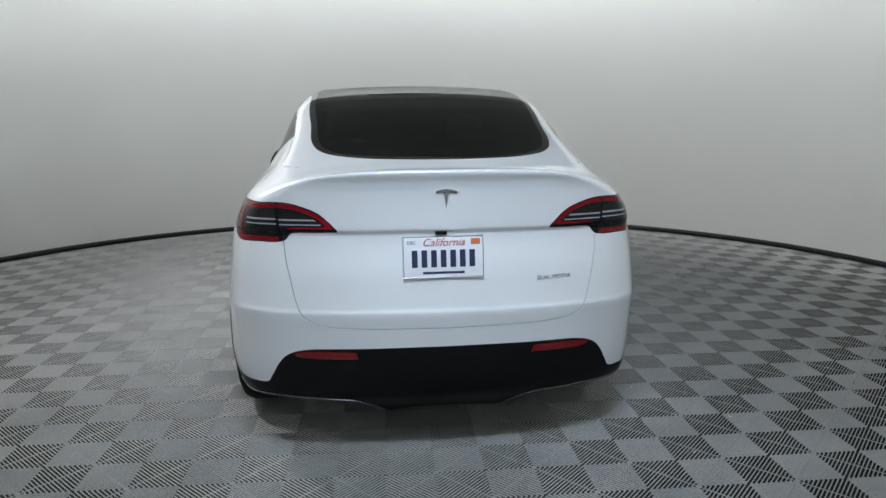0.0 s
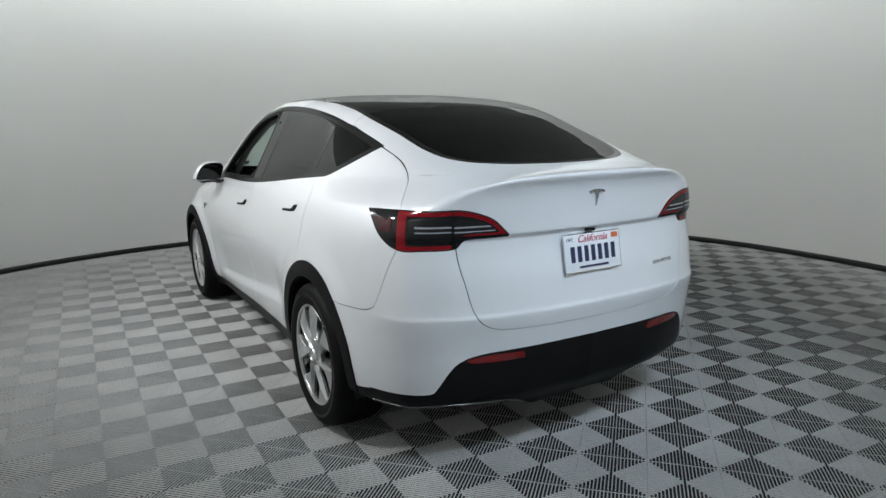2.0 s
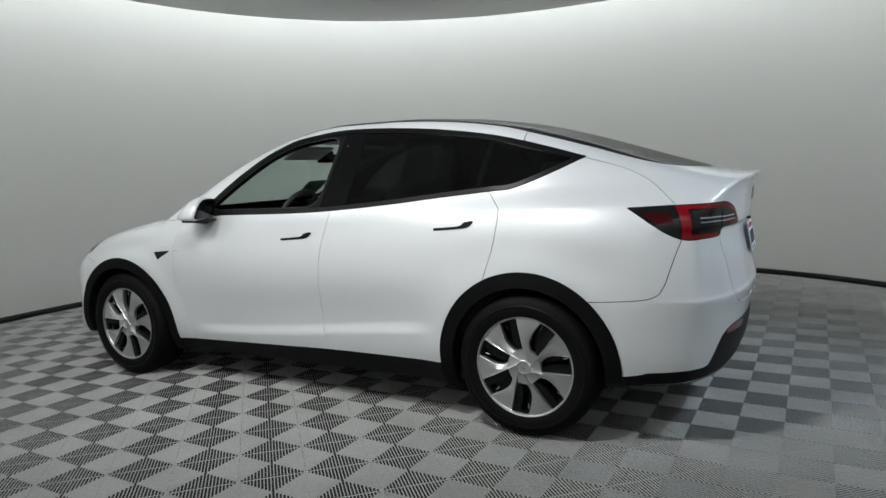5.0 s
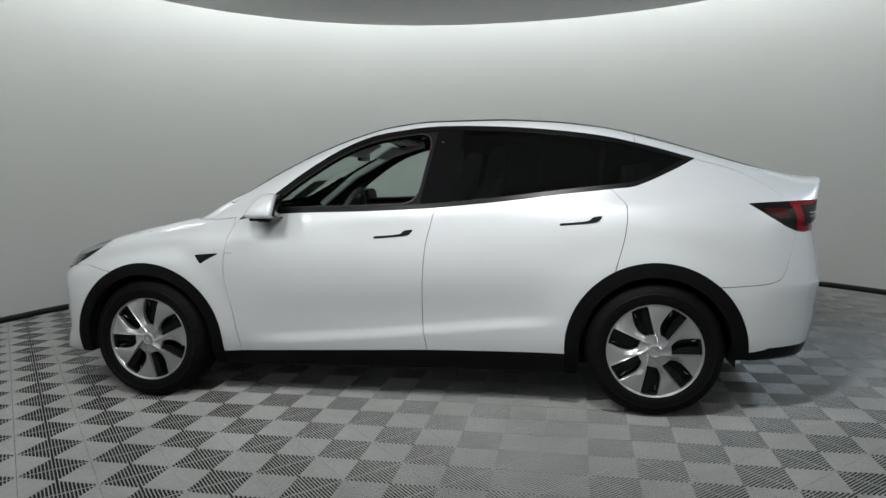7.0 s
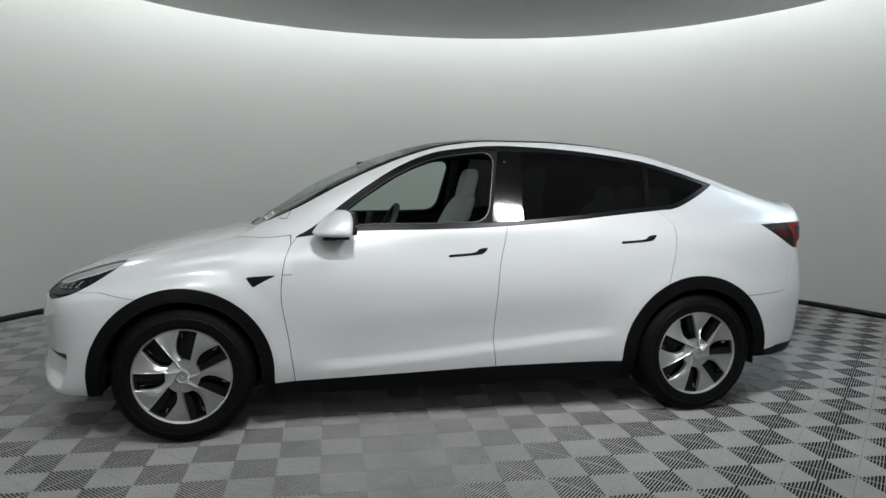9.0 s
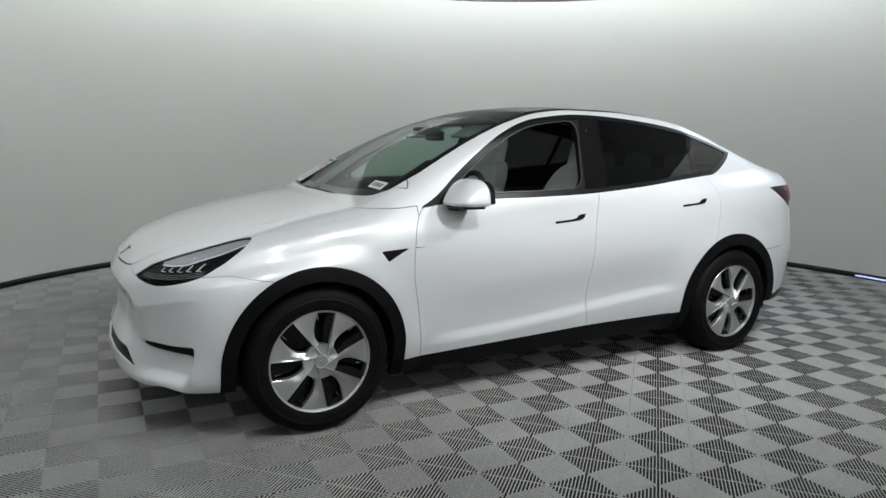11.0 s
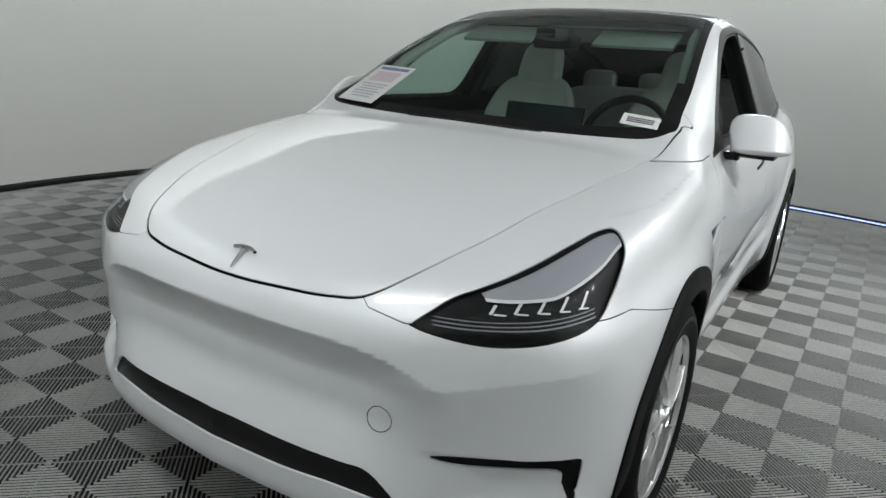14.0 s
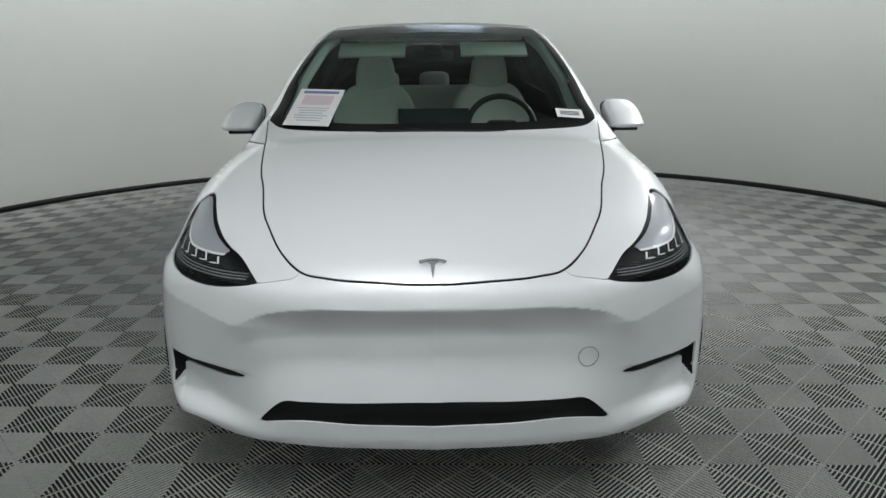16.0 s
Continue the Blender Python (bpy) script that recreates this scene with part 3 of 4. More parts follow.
header, rest = cut(rest, 0.06 - rest[0][:, 0])
seam, rest = cut(rest, 0.055 - rest[0][:, 0])
roof_pane, rest = cut(rest, -1.345 - rest[0][:, 0])
seam2, rear_pane = cut(rest, -1.352 - rest[0][:, 0])

# side windows
dlo_outline = outline([(0.885, 1.052), (0.775, 1.115), (0.65, 1.213), (0.50, 1.322), (0.31, 1.438), (0.12, 1.516), (-0.07, 1.549), (-0.27, 1.566), (-0.53, 1.560), (-0.86, 1.534),
                       (-1.185, 1.487), (-1.45, 1.422), (-1.685, 1.352), (-1.525, 1.275), (-1.36, 1.210), (-1.24, 1.196), (-0.98, 1.172), (-0.66, 1.139), (-0.255, 1.107), (0.116, 1.094), (0.6, 1.085)], 6, sharp=(0, 12))
day, body = cut(body, inside(xz(body), dlo_outline) + 0 * body[0][:, 0])
fd = inside(xz(day), dlo_outline)
trim, day_in = cut(day, -(fd + 0.026))
xd, zd = xz(day_in).T
lean = -0.2 * (zd - 1.12)
front_open, rest = cut(day_in, (-0.195 + lean) - xd)
triangle, front_open = cut(front_open, 0.665 - front_open[0][:, 0] - 0.15 * (front_open[0][:, 2] - 1.15))
opening = lambda m: soft_max(inside(xz(m), dlo_outline) + 0.037, -0.172 - 0.2 * (m[0][:, 2] - 1.12) - m[0][:, 0], 0.09)
front_open, door_frame = cut(front_open, opening(front_open))
door_seal = cut(door_frame, opening(door_frame) - 0.005)[0]
xd, zd = xz(rest).T
pillar, rest = cut(rest, (-0.375 - 0.12 * (zd - 1.14)) - xd)
xd, zd = xz(rest).T
rear_win, rest = cut(rest, (-1.165 - 0.15 * (zd - 1.31)) - xd)
xd, zd = xz(rest).T
divider, quarter_win = cut(rest, (-1.195 - 0.15 * (zd - 1.31)) - xd)

# lamps; the outlines run round the corner, by distance along it and height
head_outline = outline([(-1.68, 0.757), (-1.55, 0.812), (-1.46, 0.836), (-1.37, 0.858), (-1.252, 0.885), (-1.125, 0.914), (-1.0, 0.938), (-0.93, 0.940), (-0.928, 0.905), (-0.985, 0.855),
                        (-1.03, 0.825), (-1.115, 0.782), (-1.25, 0.753), (-1.44, 0.733), (-1.61, 0.745)], 5, sharp=(0,))
tail_outline = outline([(1.095, 1.112), (1.26, 1.118), (1.56, 1.124), (1.70, 1.124), (1.80, 1.104), (1.87, 1.074), (1.945, 1.009), (1.84, 1.007), (1.71, 1.003), (1.655, 0.970), (1.50, 0.966), (1.345, 0.967), (1.22, 1.014)], 5, sharp=(0, 6))


def head_uv(m):
    return np.stack([m[0][:, 1] - m[0][:, 0], m[0][:, 2]], 1)


def tail_uv(m):
    return np.stack([-m[0][:, 0] - m[0][:, 1], m[0][:, 2]], 1)


def where_f(cond, f):
    return np.where(cond, f, 1.0)


head_lamp, body = cut(body, where_f(body[0][:, 0] > 1.4, inside(head_uv(body), head_outline)))
tail_lamp, body = cut(body, where_f(body[0][:, 0] < -1.7, inside(tail_uv(body), tail_outline)))

# openings of the front bumper
grille_half = [(0.0, 0.416), (0.22, 0.411), (0.39, 0.408), (0.465, 0.396), (0.545, 0.322), (0.39, 0.348), (0.22, 0.343), (0.0, 0.342)]
grille_outline = outline(grille_half + [(-y, z) for y, z in grille_half[-2:0:-1]], 5, sharp=(4,))
grille, body = cut(body, where_f(body[0][:, 0] > 1.8, inside(yz(body), grille_outline)))
slot_outline = outline([(-1.615, 0.455), (-1.50, 0.468), (-1.30, 0.476), (-1.14, 0.482), (-1.126, 0.465), (-1.142, 0.368), (-1.158, 0.350), (-1.168, 0.40), (-1.182, 0.428), (-1.32, 0.430), (-1.45, 0.435), (-1.55, 0.443)], 5, sharp=(0, 3))
slot, body = cut(body, where_f(body[0][:, 0] > 1.8, inside(head_uv(body), slot_outline)))
vent_outline = outline([(1.13, 0.856), (0.970, 0.866), (1.04, 0.832), (1.092, 0.803)], 5, sharp=(0, 1, 3))
vent, body = cut(body, inside(xz(body), vent_outline))
# panels, each parted by a narrow seam
hood_half = [(2.232, 0.0), (2.22, 0.20), (2.206, 0.31), (2.182, 0.39), (2.115, 0.458), (2.0, 0.516), (1.9, 0.555), (1.72, 0.598), (1.55, 0.645), (1.2, 0.712), (1.05, 0.735), (0.98, 0.74), (0.90, 0.70), (0.88, 0.0)]
hood_outline = outline(hood_half + [(x, -y) for x, y in hood_half[-2:0:-1]], 6)


def panel(f):
    global body
    inner, rest = cut(body, f + GAP)
    x = f_of(rest)
    gone, rest = cut(rest, x - GAP)
    body = rest
    return inner


GAP = 0.003
f_of = lambda m: inside(xy(m), hood_outline)
hood = panel(f_of(body))
GAP = 0.0019
bumper_outline = np.array([(-0.5, 0.742), (-0.72, 0.757), (-0.95, 0.790), (-1.06, 0.787), (-1.3, 0.785), (-1.60, 0.764), (-1.69, 0.758), (-1.79, 0.772), (-1.86, 0.86), (-2.6, 0.86), (-2.6, 0.1), (-0.5, 0.1)])
f_of = lambda m: where_f(m[0][:, 0] > 1.3, inside(head_uv(m), bumper_outline))
GAP = 0.0012
front_bumper = panel(f_of(body))
GAP = 0.0019
gate_top = curve((-1.2, -1.37, -1.674, -1.87, -1.985, -2.113, -2.2), (1.49, 1.445, 1.348, 1.288, 1.23, 1.126, 1.04))
gate_outline = outline([(-0.9, 0.631), (-0.25, 0.631), (0, 0.631), (0.25, 0.633), (0.44, 0.641), (0.52, 0.660), (0.57, 0.71), (0.60, 0.828), (0.622, 0.975), (0.63, 1.4), (-0.9, 1.4)], 5, sharp=(0, 9, 10))


def gate_f(m):
    x, y, z = m[0].T
    upper = np.where(x < -2.16, -1.0, gate_top(x) - z)
    f = np.where(z > 1.06, np.maximum(upper, x + 1.365), inside(yz(m), gate_outline))
    return where_f(x < -1.2, f)


f_of = gate_f
liftgate = panel(f_of(body))
door_front_x = curve((0.2, 0.29, 0.515, 0.763, 0.916, 1.007, 1.06, 1.2), (0.876, 0.886, 0.915, 0.951, 0.936, 0.905, 0.865, 0.76))
door_mid_x = curve((0.2, 0.325, 0.472, 0.66, 0.907, 1.029, 1.12, 1.2), (-0.235, -0.225, -0.207, -0.214, -0.236, -0.266, -0.287, -0.3))
door_rear_x = curve((0.2, 0.6, 0.806, 0.961, 1.06, 1.105, 1.15, 1.22), (-1.1, -1.2, -1.253, -1.295, -1.307, -1.305, -1.272, -1.205))
belt_cut = curve((1.0, 0.6, 0.116, -0.255, -0.66, -0.98, -1.24, -1.5), (1.056, 1.092, 1.104, 1.118, 1.149, 1.184, 1.208, 1.24))
side_f = lambda m: m[0][:, 2] - belt_cut(m[0][:, 0])
f_of = lambda m: np.maximum(side_f(m), np.maximum(door_front_x(m[0][:, 2]) - m[0][:, 0], 0.9 - m[0][:, 0] - 10 * (m[0][:, 2] < 1.0)))
fender = panel(f_of(body))
f_of = lambda m: np.maximum(side_f(m), np.maximum(door_mid_x(m[0][:, 2]) - m[0][:, 0], m[0][:, 0] - door_front_x(m[0][:, 2])))
front_door = panel(f_of(body))
f_of = lambda m: np.maximum(side_f(m), np.maximum(door_rear_x(m[0][:, 2]) - m[0][:, 0], m[0][:, 0] - door_mid_x(m[0][:, 2])))
rear_door = panel(f_of(body))
# seam between rear bumper and quarter panel, high on the flank
bumper_seam = curve((-1.7, -1.88, -2.0, -2.055, -2.085, -2.11, -2.14, -2.19, -2.5), (0.69, 0.697, 0.708, 0.726, 0.77, 0.85, 0.94, 1.05, 1.3))
seam_lean = lambda x: np.hypot(1, (bumper_seam(x + 0.004) - bumper_seam(x - 0.004)) / 0.008)
f_of = lambda m: where_f((m[0][:, 0] < -1.5) & (m[0][:, 2] < 0.985), (m[0][:, 2] - bumper_seam(m[0][:, 0])) / seam_lean(m[0][:, 0]))
rear_bumper = panel(f_of(body))
rail, quarter = cut(body, -1.365 - body[0][:, 0] + 10 * ((body[0][:, 2] < 1.21) & (body[0][:, 0] < -1.0)))

def hu(m):
    return head_uv(m)[:, 0]


def tu(m):
    return tail_uv(m)[:, 0]


def zz(m):
    return m[0][:, 2]


def in_head(d):
    return lambda m: inside(head_uv(m), head_outline) + d


def in_tail(d):
    return lambda m: inside(tail_uv(m), tail_outline) + d


def between(fn, lo, hi):
    """Two tests that keep what lies between two values of a function."""
    return (lambda m: lo - fn(m)), (lambda m: fn(m) - hi)


vent_line = window(front_door, *between(lambda m: m[0][:, 0], 0.895, 0.975), *between(zz, 0.8645, 0.8680))
quarter = largest(quarter)
for flip in (False, True):
    skin("fender", fender, PAINT, car, flip=flip)
    door = skin("front_door", front_door, PAINT, car, flip=flip)
    rdoor = skin("rear_door", rear_door, PAINT, car, flip=flip)
    skin("quarter_panel", quarter, PAINT, car, flip=flip)
    skin("roof_rail", rail, PAINT, car, flip=flip)
    for band in claddings:
        skin("arch_cladding", band, CLADDING, car, flip=flip, rim=0.035, lift=0.006, label="matt black wheel arch cladding")
    skin("front_lip", front_low, BLACK, car, flip=flip, rim=0.02)
    skin("sill", sill_low, BLACK, car, flip=flip, rim=0.02, label="black plastic sill")
    skin("window_trim", trim, TRIMBLACK, car, flip=flip, rim=0.02, label="satin black window surround")
    skin("mirror_triangle", triangle, TRIMBLACK, car, flip=flip)
    skin("door_frame", door_frame, CLADDING, car, flip=flip, rim=0.03, lift=-0.006, label="black frame round the front door window")
    skin("window_seal", door_seal, GREYSEAL, car, flip=flip, rim=0.004, lift=-0.003, label="grey rubber window seal")
    skin("door_pillar", pillar, GLOSSBLACK, car, flip=flip, label="gloss black door pillar", lift=-0.003)
    skin("rear_door_window", rear_win, PRIVACY, car, flip=flip, rim=0.004, lift=-0.004, label="dark tinted door glass")
    skin("window_divider", divider, GLOSSBLACK, car, flip=flip, lift=-0.003)
    skin("quarter_window", quarter_win, PRIVACY, car, flip=flip, rim=0.004, lift=-0.004, label="dark tinted quarter glass")
    if flip:
        skin("front_door_window", front_open, CLEAR, car, flip=flip, rim=0.004, lift=-0.004, label="clear greenish door glass, wound up")
    skin("fender_vent", vent, GLOSSBLACK, car, flip=flip, lift=-0.004)
    skin("vent_line", vent_line, CHROME, car, flip=flip, rim=0.0, lift=0.0012, label="thin bright line running from the vent onto the door")
    skin("bumper_slot", slot, BLACK, car, flip=flip, rim=0.03, lift=-0.007)
skin("rear_bumper", rear_bumper, PAINT, car, both=True)
skin("front_bumper", front_bumper, PAINT, car, both=True, rim=0.008)
skin("hood", hood, PAINT, car, both=True)
skin("liftgate", liftgate, PAINT, car, both=True)
valance = skin("rear_valance", rear_low, BLACK, car, both=True, rim=0.02, label="black plastic rear valance")
skin("lower_grille", grille, BLACK, car, both=True, rim=0.03, lift=-0.010, label="black lower air intake")
part("intake_back", box(0.02, 1.2, 0.20, (2.12, 0, 0.38), 0.004), BLACK, car)
tow_r = lambda m: np.where(m[0][:, 0] > 1.9, np.hypot(m[0][:, 1] - 0.464, m[0][:, 2] - 0.522), 1.0)
tow_ring = window(front_bumper, *between(tow_r, 0.0298, 0.0316))
skin("tow_cap_seam", tow_ring, LAMPGREY, car, rim=0.0, lift=0.0005)
skin("windshield", windshield, WINDSHIELD, car, both=True, rim=0.0, label="clear greenish windshield")
skin("roof_header", header, TRIMBLACK, car, both=True, rim=0.0)
skin("roof_glass", roof_pane, ROOFGLASS, car, both=True, rim=0.006, label="black tinted panoramic roof glass")
skin("rear_window", rear_pane, REARGLASS, car, both=True, rim=0.006, label="black tinted rear window")
skin("glass_border", frit_front, FRIT, car, both=True, rim=0.01, lift=-0.001)

# dark shell behind the seams
shell = body_half()
_, shell = cut(shell, hem(shell) - 0.02)
for xc in AXLES:
    _, shell = cut(shell, arch(shell, xc, 0.40))
_, shell = cut(shell, where_f(shell[0][:, 0] > 1.8, inside(head_uv(shell), slot_outline)))
_, shell = cut(shell, where_f(shell[0][:, 0] > 1.4, inside(head_uv(shell), head_outline)))
_, shell = cut(shell, inside(xy(shell), glass_outline) + 0.02)
_, shell = cut(shell, inside(xz(shell), dlo_outline) + 0.02)
_, shell = cut(shell, where_f(shell[0][:, 0] > 1.8, inside(yz(shell), grille_outline)))
skin("body_shell", shell, SHELL, car, both=True, rim=0.0, lift=-0.018, label="dark inner body shell")

# ---------- lamps ----------
pale_edge = curve((-1.75, -1.47, -1.45, -1.256, -1.155, -1.048, -0.938, -0.85), (0.95, 0.85, 0.824, 0.834, 0.857, 0.883, 0.919, 0.94))
pale = window(head_lamp, in_head(0.005), lambda m: pale_edge(hu(m)) - zz(m))
skirt = window(head_lamp, in_head(0.004), lambda m: zz(m) - 0.760 - 0.06 * (hu(m) + 1.446))
cells = [window(head_lamp, in_head(0.008), *between(lambda m: hu(m) - 1.1 * (zz(m) - 0.81), -1.432 + 0.068 * k, -1.422 + 0.068 * k), *between(zz, 0.797 + 0.004 * k, 0.815 + 0.0075 * k)) for k in range(5)]
ledges = [window(head_lamp, in_head(0.008), *between(hu, -1.432 + 0.068 * k, -1.395 + 0.068 * k), *between(zz, 0.796 + 0.004 * k, 0.799 + 0.004 * k)) for k in range(5)]
curl = lambda m: zz(m) - 0.16 * (hu(m) + 1.43) ** 2 - 0.035 * (hu(m) + 1.43)
guide = window(head_lamp, in_head(0.006), *between(lambda m: zz(m) - pale_edge(hu(m)), -0.006, 0.0), lambda m: -1.45 - hu(m))
bars = [window(head_lamp, in_head(0.008), *between(hu, -1.61, -1.10), *between(curl, 0.7665 + 0.0075 * k, 0.7690 + 0.0072 * k)) for k in range(3)]
red_side = window(tail_lamp, in_tail(0.005), *between(tu, 1.340, 1.400))
red_top = window(tail_lamp, *between(lambda m: inside(tail_uv(m), tail_outline), -0.022, -0.006), lambda m: 1.400 - tu(m), lambda m: 1.022 - zz(m))
red_top_out, red_top_in = cut(red_top, tu(red_top) - 1.651)
red_top_in = cut(red_top_in, 1.659 - tu(red_top_in))[0]
red_low = window(tail_lamp, in_tail(0.005), *between(tu, 1.400, 1.64), lambda m: zz(m) - 0.987)
marker = window(tail_lamp, in_tail(0.018), lambda m: tu(m) - 1.300, *between(zz, 1.035, 1.085))
clears = [window(tail_lamp, in_tail(0.03), *between(tu, a, b), *between(zz, lo, hi)) for a, b, lo, hi in ((1.455, 1.648, 1.056, 1.063), (1.455, 1.648, 1.038, 1.043), (1.662, 1.87, 1.054, 1.060), (1.662, 1.885, 1.036, 1.041))]
pane = window(tail_lamp, in_tail(0.030), *between(tu, 1.664, 1.88), *between(zz, 1.022, 1.086))
pane_side = window(tail_lamp, in_tail(0.030), *between(tu, 1.415, 1.646), *between(zz, 0.994, 1.096))
lip = window(rear_low, lambda m: hem(m) - 0.009, lambda m: m[0][:, 0] + 2.0, lambda m: 0.24 - m[0][:, 1])
split = window(tail_lamp, *between(tu, 1.6515, 1.6565))
for flip in (False, True):
    lens = skin("headlamp", head_lamp, LENS, car, flip=flip, rim=0.01, label="clear headlamp lens over a grey housing")
    skin("housing", head_lamp, LAMPDARK, lens, flip=flip, rim=0.0, lift=-0.014, label="dark grey lamp housing")
    skin("lamp_skirt", skirt, LAMPSKIRT, lens, flip=flip, rim=0.0, lift=-0.004, label="gloss black lamp skirt")
    skin("daytime_strip", pale, LAMPWHITE, lens, flip=flip, rim=0.0, lift=-0.008, label="pale grey light guide")
    skin("guide_edge", guide, MIRRORWHITE, lens, flip=flip, rim=0.0, lift=-0.0075, label="bright edge of the light guide")
    for cell in cells + ledges:
        skin("reflector", cell, MIRRORWHITE, lens, flip=flip, rim=0.0, lift=-0.011)
    for bar in bars:
        skin("light_bar", bar, LAMPDIM, lens, flip=flip, rim=0.0, lift=-0.010)
    lamp = skin("tail_lamp", tail_lamp, SMOKE, car, flip=flip, rim=0.012, label="smoked tail lamp with a red light band")
    for band in (red_side, red_top_out, red_top_in, red_low):
        skin("red_band", band, REDLENS, lamp, flip=flip, rim=0.0, lift=0.0012, label="deep red light band")
    skin("side_marker", marker, DIMRED, lamp, flip=flip, rim=0.0, lift=0.0012, label="dim red side marker")
    for clear_pane in (pane, pane_side):
        skin("reversing_pane", clear_pane, LAMPSILVER, lamp, flip=flip, rim=0.0, lift=0.0010)
    for bar in clears:
        skin("clear_bar", bar, LAMPWHITE, lamp, flip=flip, rim=0.0, lift=0.0018, label="clear reversing light bar")
    skin("lamp_joint", split, CLADDING, lamp, flip=flip, rim=0.0, lift=0.0016)
    y, z = yz(rear_low).T
    ref_outline = outline([(0.345, 0.507), (0.355, 0.535), (0.50, 0.537), (0.598, 0.529), (0.58, 0.512), (0.48, 0.506)], 4, sharp=(0, 1, 3))
    ref, _ = cut(rear_low, where_f(rear_low[0][:, 0] < -2.0, inside(yz(rear_low), ref_outline)))
    skin("rear_reflector", ref, REDREF, car, flip=flip, rim=0.004, lift=0.003, label="red rear reflector strip")
for flip in (False, True):
    skin("valance_lip", lip, LAMPGREY, valance, flip=flip, rim=0.004, lift=0.004, label="grey lip along the lower edge")
# door handles
for dx, dz, dpanel in ((0.0, 0.0, front_door), (-1.015, 0.064, rear_door)):
    h_outline = outline([(0.056 + dx, 0.944 + dz), (0.056 + dx, 0.956 + dz), (-0.085 + dx, 0.967 + dz), (-0.115 + dx, 0.986 + dz), (-0.166 + dx, 0.993 + dz), (-0.152 + dx, 0.973 + dz), (-0.115 + dx, 0.957 + dz)], 4, sharp=(0, 1, 4))
    hm, _ = cut(dpanel, inside(xz(dpanel), h_outline))
    for flip in (False, True):
        skin("door_handle", hm, CLADDING, car, flip=flip, rim=0.006, lift=0.004, label="flush dark grey door handle")

# ---------- wheels ----------
def wheel(xc, side, phase):
    """Two-tone seven-spoke cover on a dark alloy, in a road tyre. side: 1 for +y."""
    hub = Vector((xc, 0.925 * side, WHEEL_Z))
    ring = lathe([(0.242, -0.004), (0.249, 0.004), (0.246, 0.008), (0.238, 0.004), (0.236, -0.02), (0.232, -0.12)], 96)
    cover = part("wheel", ring, COVER, car, "silver two-tone wheel with seven swept spokes")
    cover.location = hub
    if side < 0:
        cover.rotation_euler = (0, 0, math.pi)
    tyre = lathe([(0.236, -0.01), (0.243, 0.004), (0.252, 0.010), (0.275, 0.016), (0.300, 0.017), (0.318, 0.012), (0.335, 0.002), (0.346, -0.014), (0.353, -0.035), (0.3555, -0.06), (0.3555, -0.19),
                  (0.350, -0.225), (0.33, -0.245), (0.28, -0.25), (0.236, -0.235)], 128)
    part("tyre", tyre, RUBBER, cover, "black road tyre")
    for k in range(4):
        groove = lathe([(0.3558, -0.075 - 0.032 * k), (0.3563, -0.075 - 0.032 * k), (0.3563, -0.081 - 0.032 * k), (0.3558, -0.081 - 0.032 * k)], 96)
        part("tread_groove", groove, SHELL, cover)
    lettering = lathe([(0.291, 0.0172), (0.293, 0.0182), (0.302, 0.0182), (0.304, 0.0168)], 128)
    part("sidewall_band", lettering, BLACK, cover)
    dish = lathe([(0.240, -0.05), (0.20, -0.058), (0.10, -0.055), (0.02, -0.045), (0.0005, -0.044)], 64)
    part("alloy", dish, RIMGREY, cover, "dark alloy behind the cover")
    disc = lathe([(0.0005, -0.075), (0.165, -0.075), (0.17, -0.09), (0.0005, -0.09)], 64)
    part("brake_disc", disc, CHROME, cover)
    def ridge(r):
        return math.asin(0.022 / r) - math.asin(0.022 / 0.242)

    def heel(r):
        return radians(float(np.interp(r, (0.086, 0.10, 0.12, 0.15, 0.20, 0.242), (30, 24, 21, 21.5, 26.5, 31))))

    pitch = 2 * math.pi / 7
    for k in range(7):
        a0 = phase + pitch * k

        def at(bm, r, a, y):
            return bm.verts.new((r * math.cos(a0 + a), y, r * math.sin(a0 + a)))

        # silver paddle: a sharp ridge on one side, falling to a waisted heel on the other
        bm = bmesh.new()
        rows = []
        for i in range(15):
            s = i / 14
            r = 0.086 + 0.1565 * s
            a, b = ridge(r), heel(r)
            top = 0.012 - 0.012 * s * s
            low = -0.004 - 0.008 * math.sin(math.pi * s) * (1 - s)
            row = [at(bm, r, a - 0.0035 / r, top - 0.024), at(bm, r, a - 0.0015 / r, top - 0.003), at(bm, r, a, top)]
            fold = 0.25 + 0.55 * s
            row += [at(bm, r, a + (b - a) * 0.10, top - 0.0035), at(bm, r, a + (b - a) * fold, top * 0.5 + 0.001 * (1 - s)), at(bm, r, a + (b - a) * 0.97, low * (1 - s)), at(bm, r, b, low * (1 - s) - 0.002), at(bm, r, b + 0.001 / r, -0.030)]
            rows.append(row)
        for p, q in zip(rows, rows[1:]):
            for i in range(7):
                bm.faces.new((p[i], p[i + 1], q[i + 1], q[i]))
        spoke = part("spoke", bm, COVER, cover, angle=22)
        # inner foot of the paddle, swept round the hub
        bm = bmesh.new()
        rows = []
        for i in range(6):
            r = 0.030 + 0.056 * i / 5
            a = ridge(r)
            rows.append([at(bm, r, a, 0.012), at(bm, r, a + pitch * 0.12, 0.006), at(bm, r, a + pitch * 0.45, 0.001), at(bm, r, a + pitch * 0.8, -0.002), at(bm, r, a + pitch - 0.002 / r, -0.003), at(bm, r, a + pitch, 0.012)])
        rows.append([bm.verts.new((v.co.x * 1.01, v.co.y - 0.025, v.co.z * 1.01)) for v in rows[-1]])
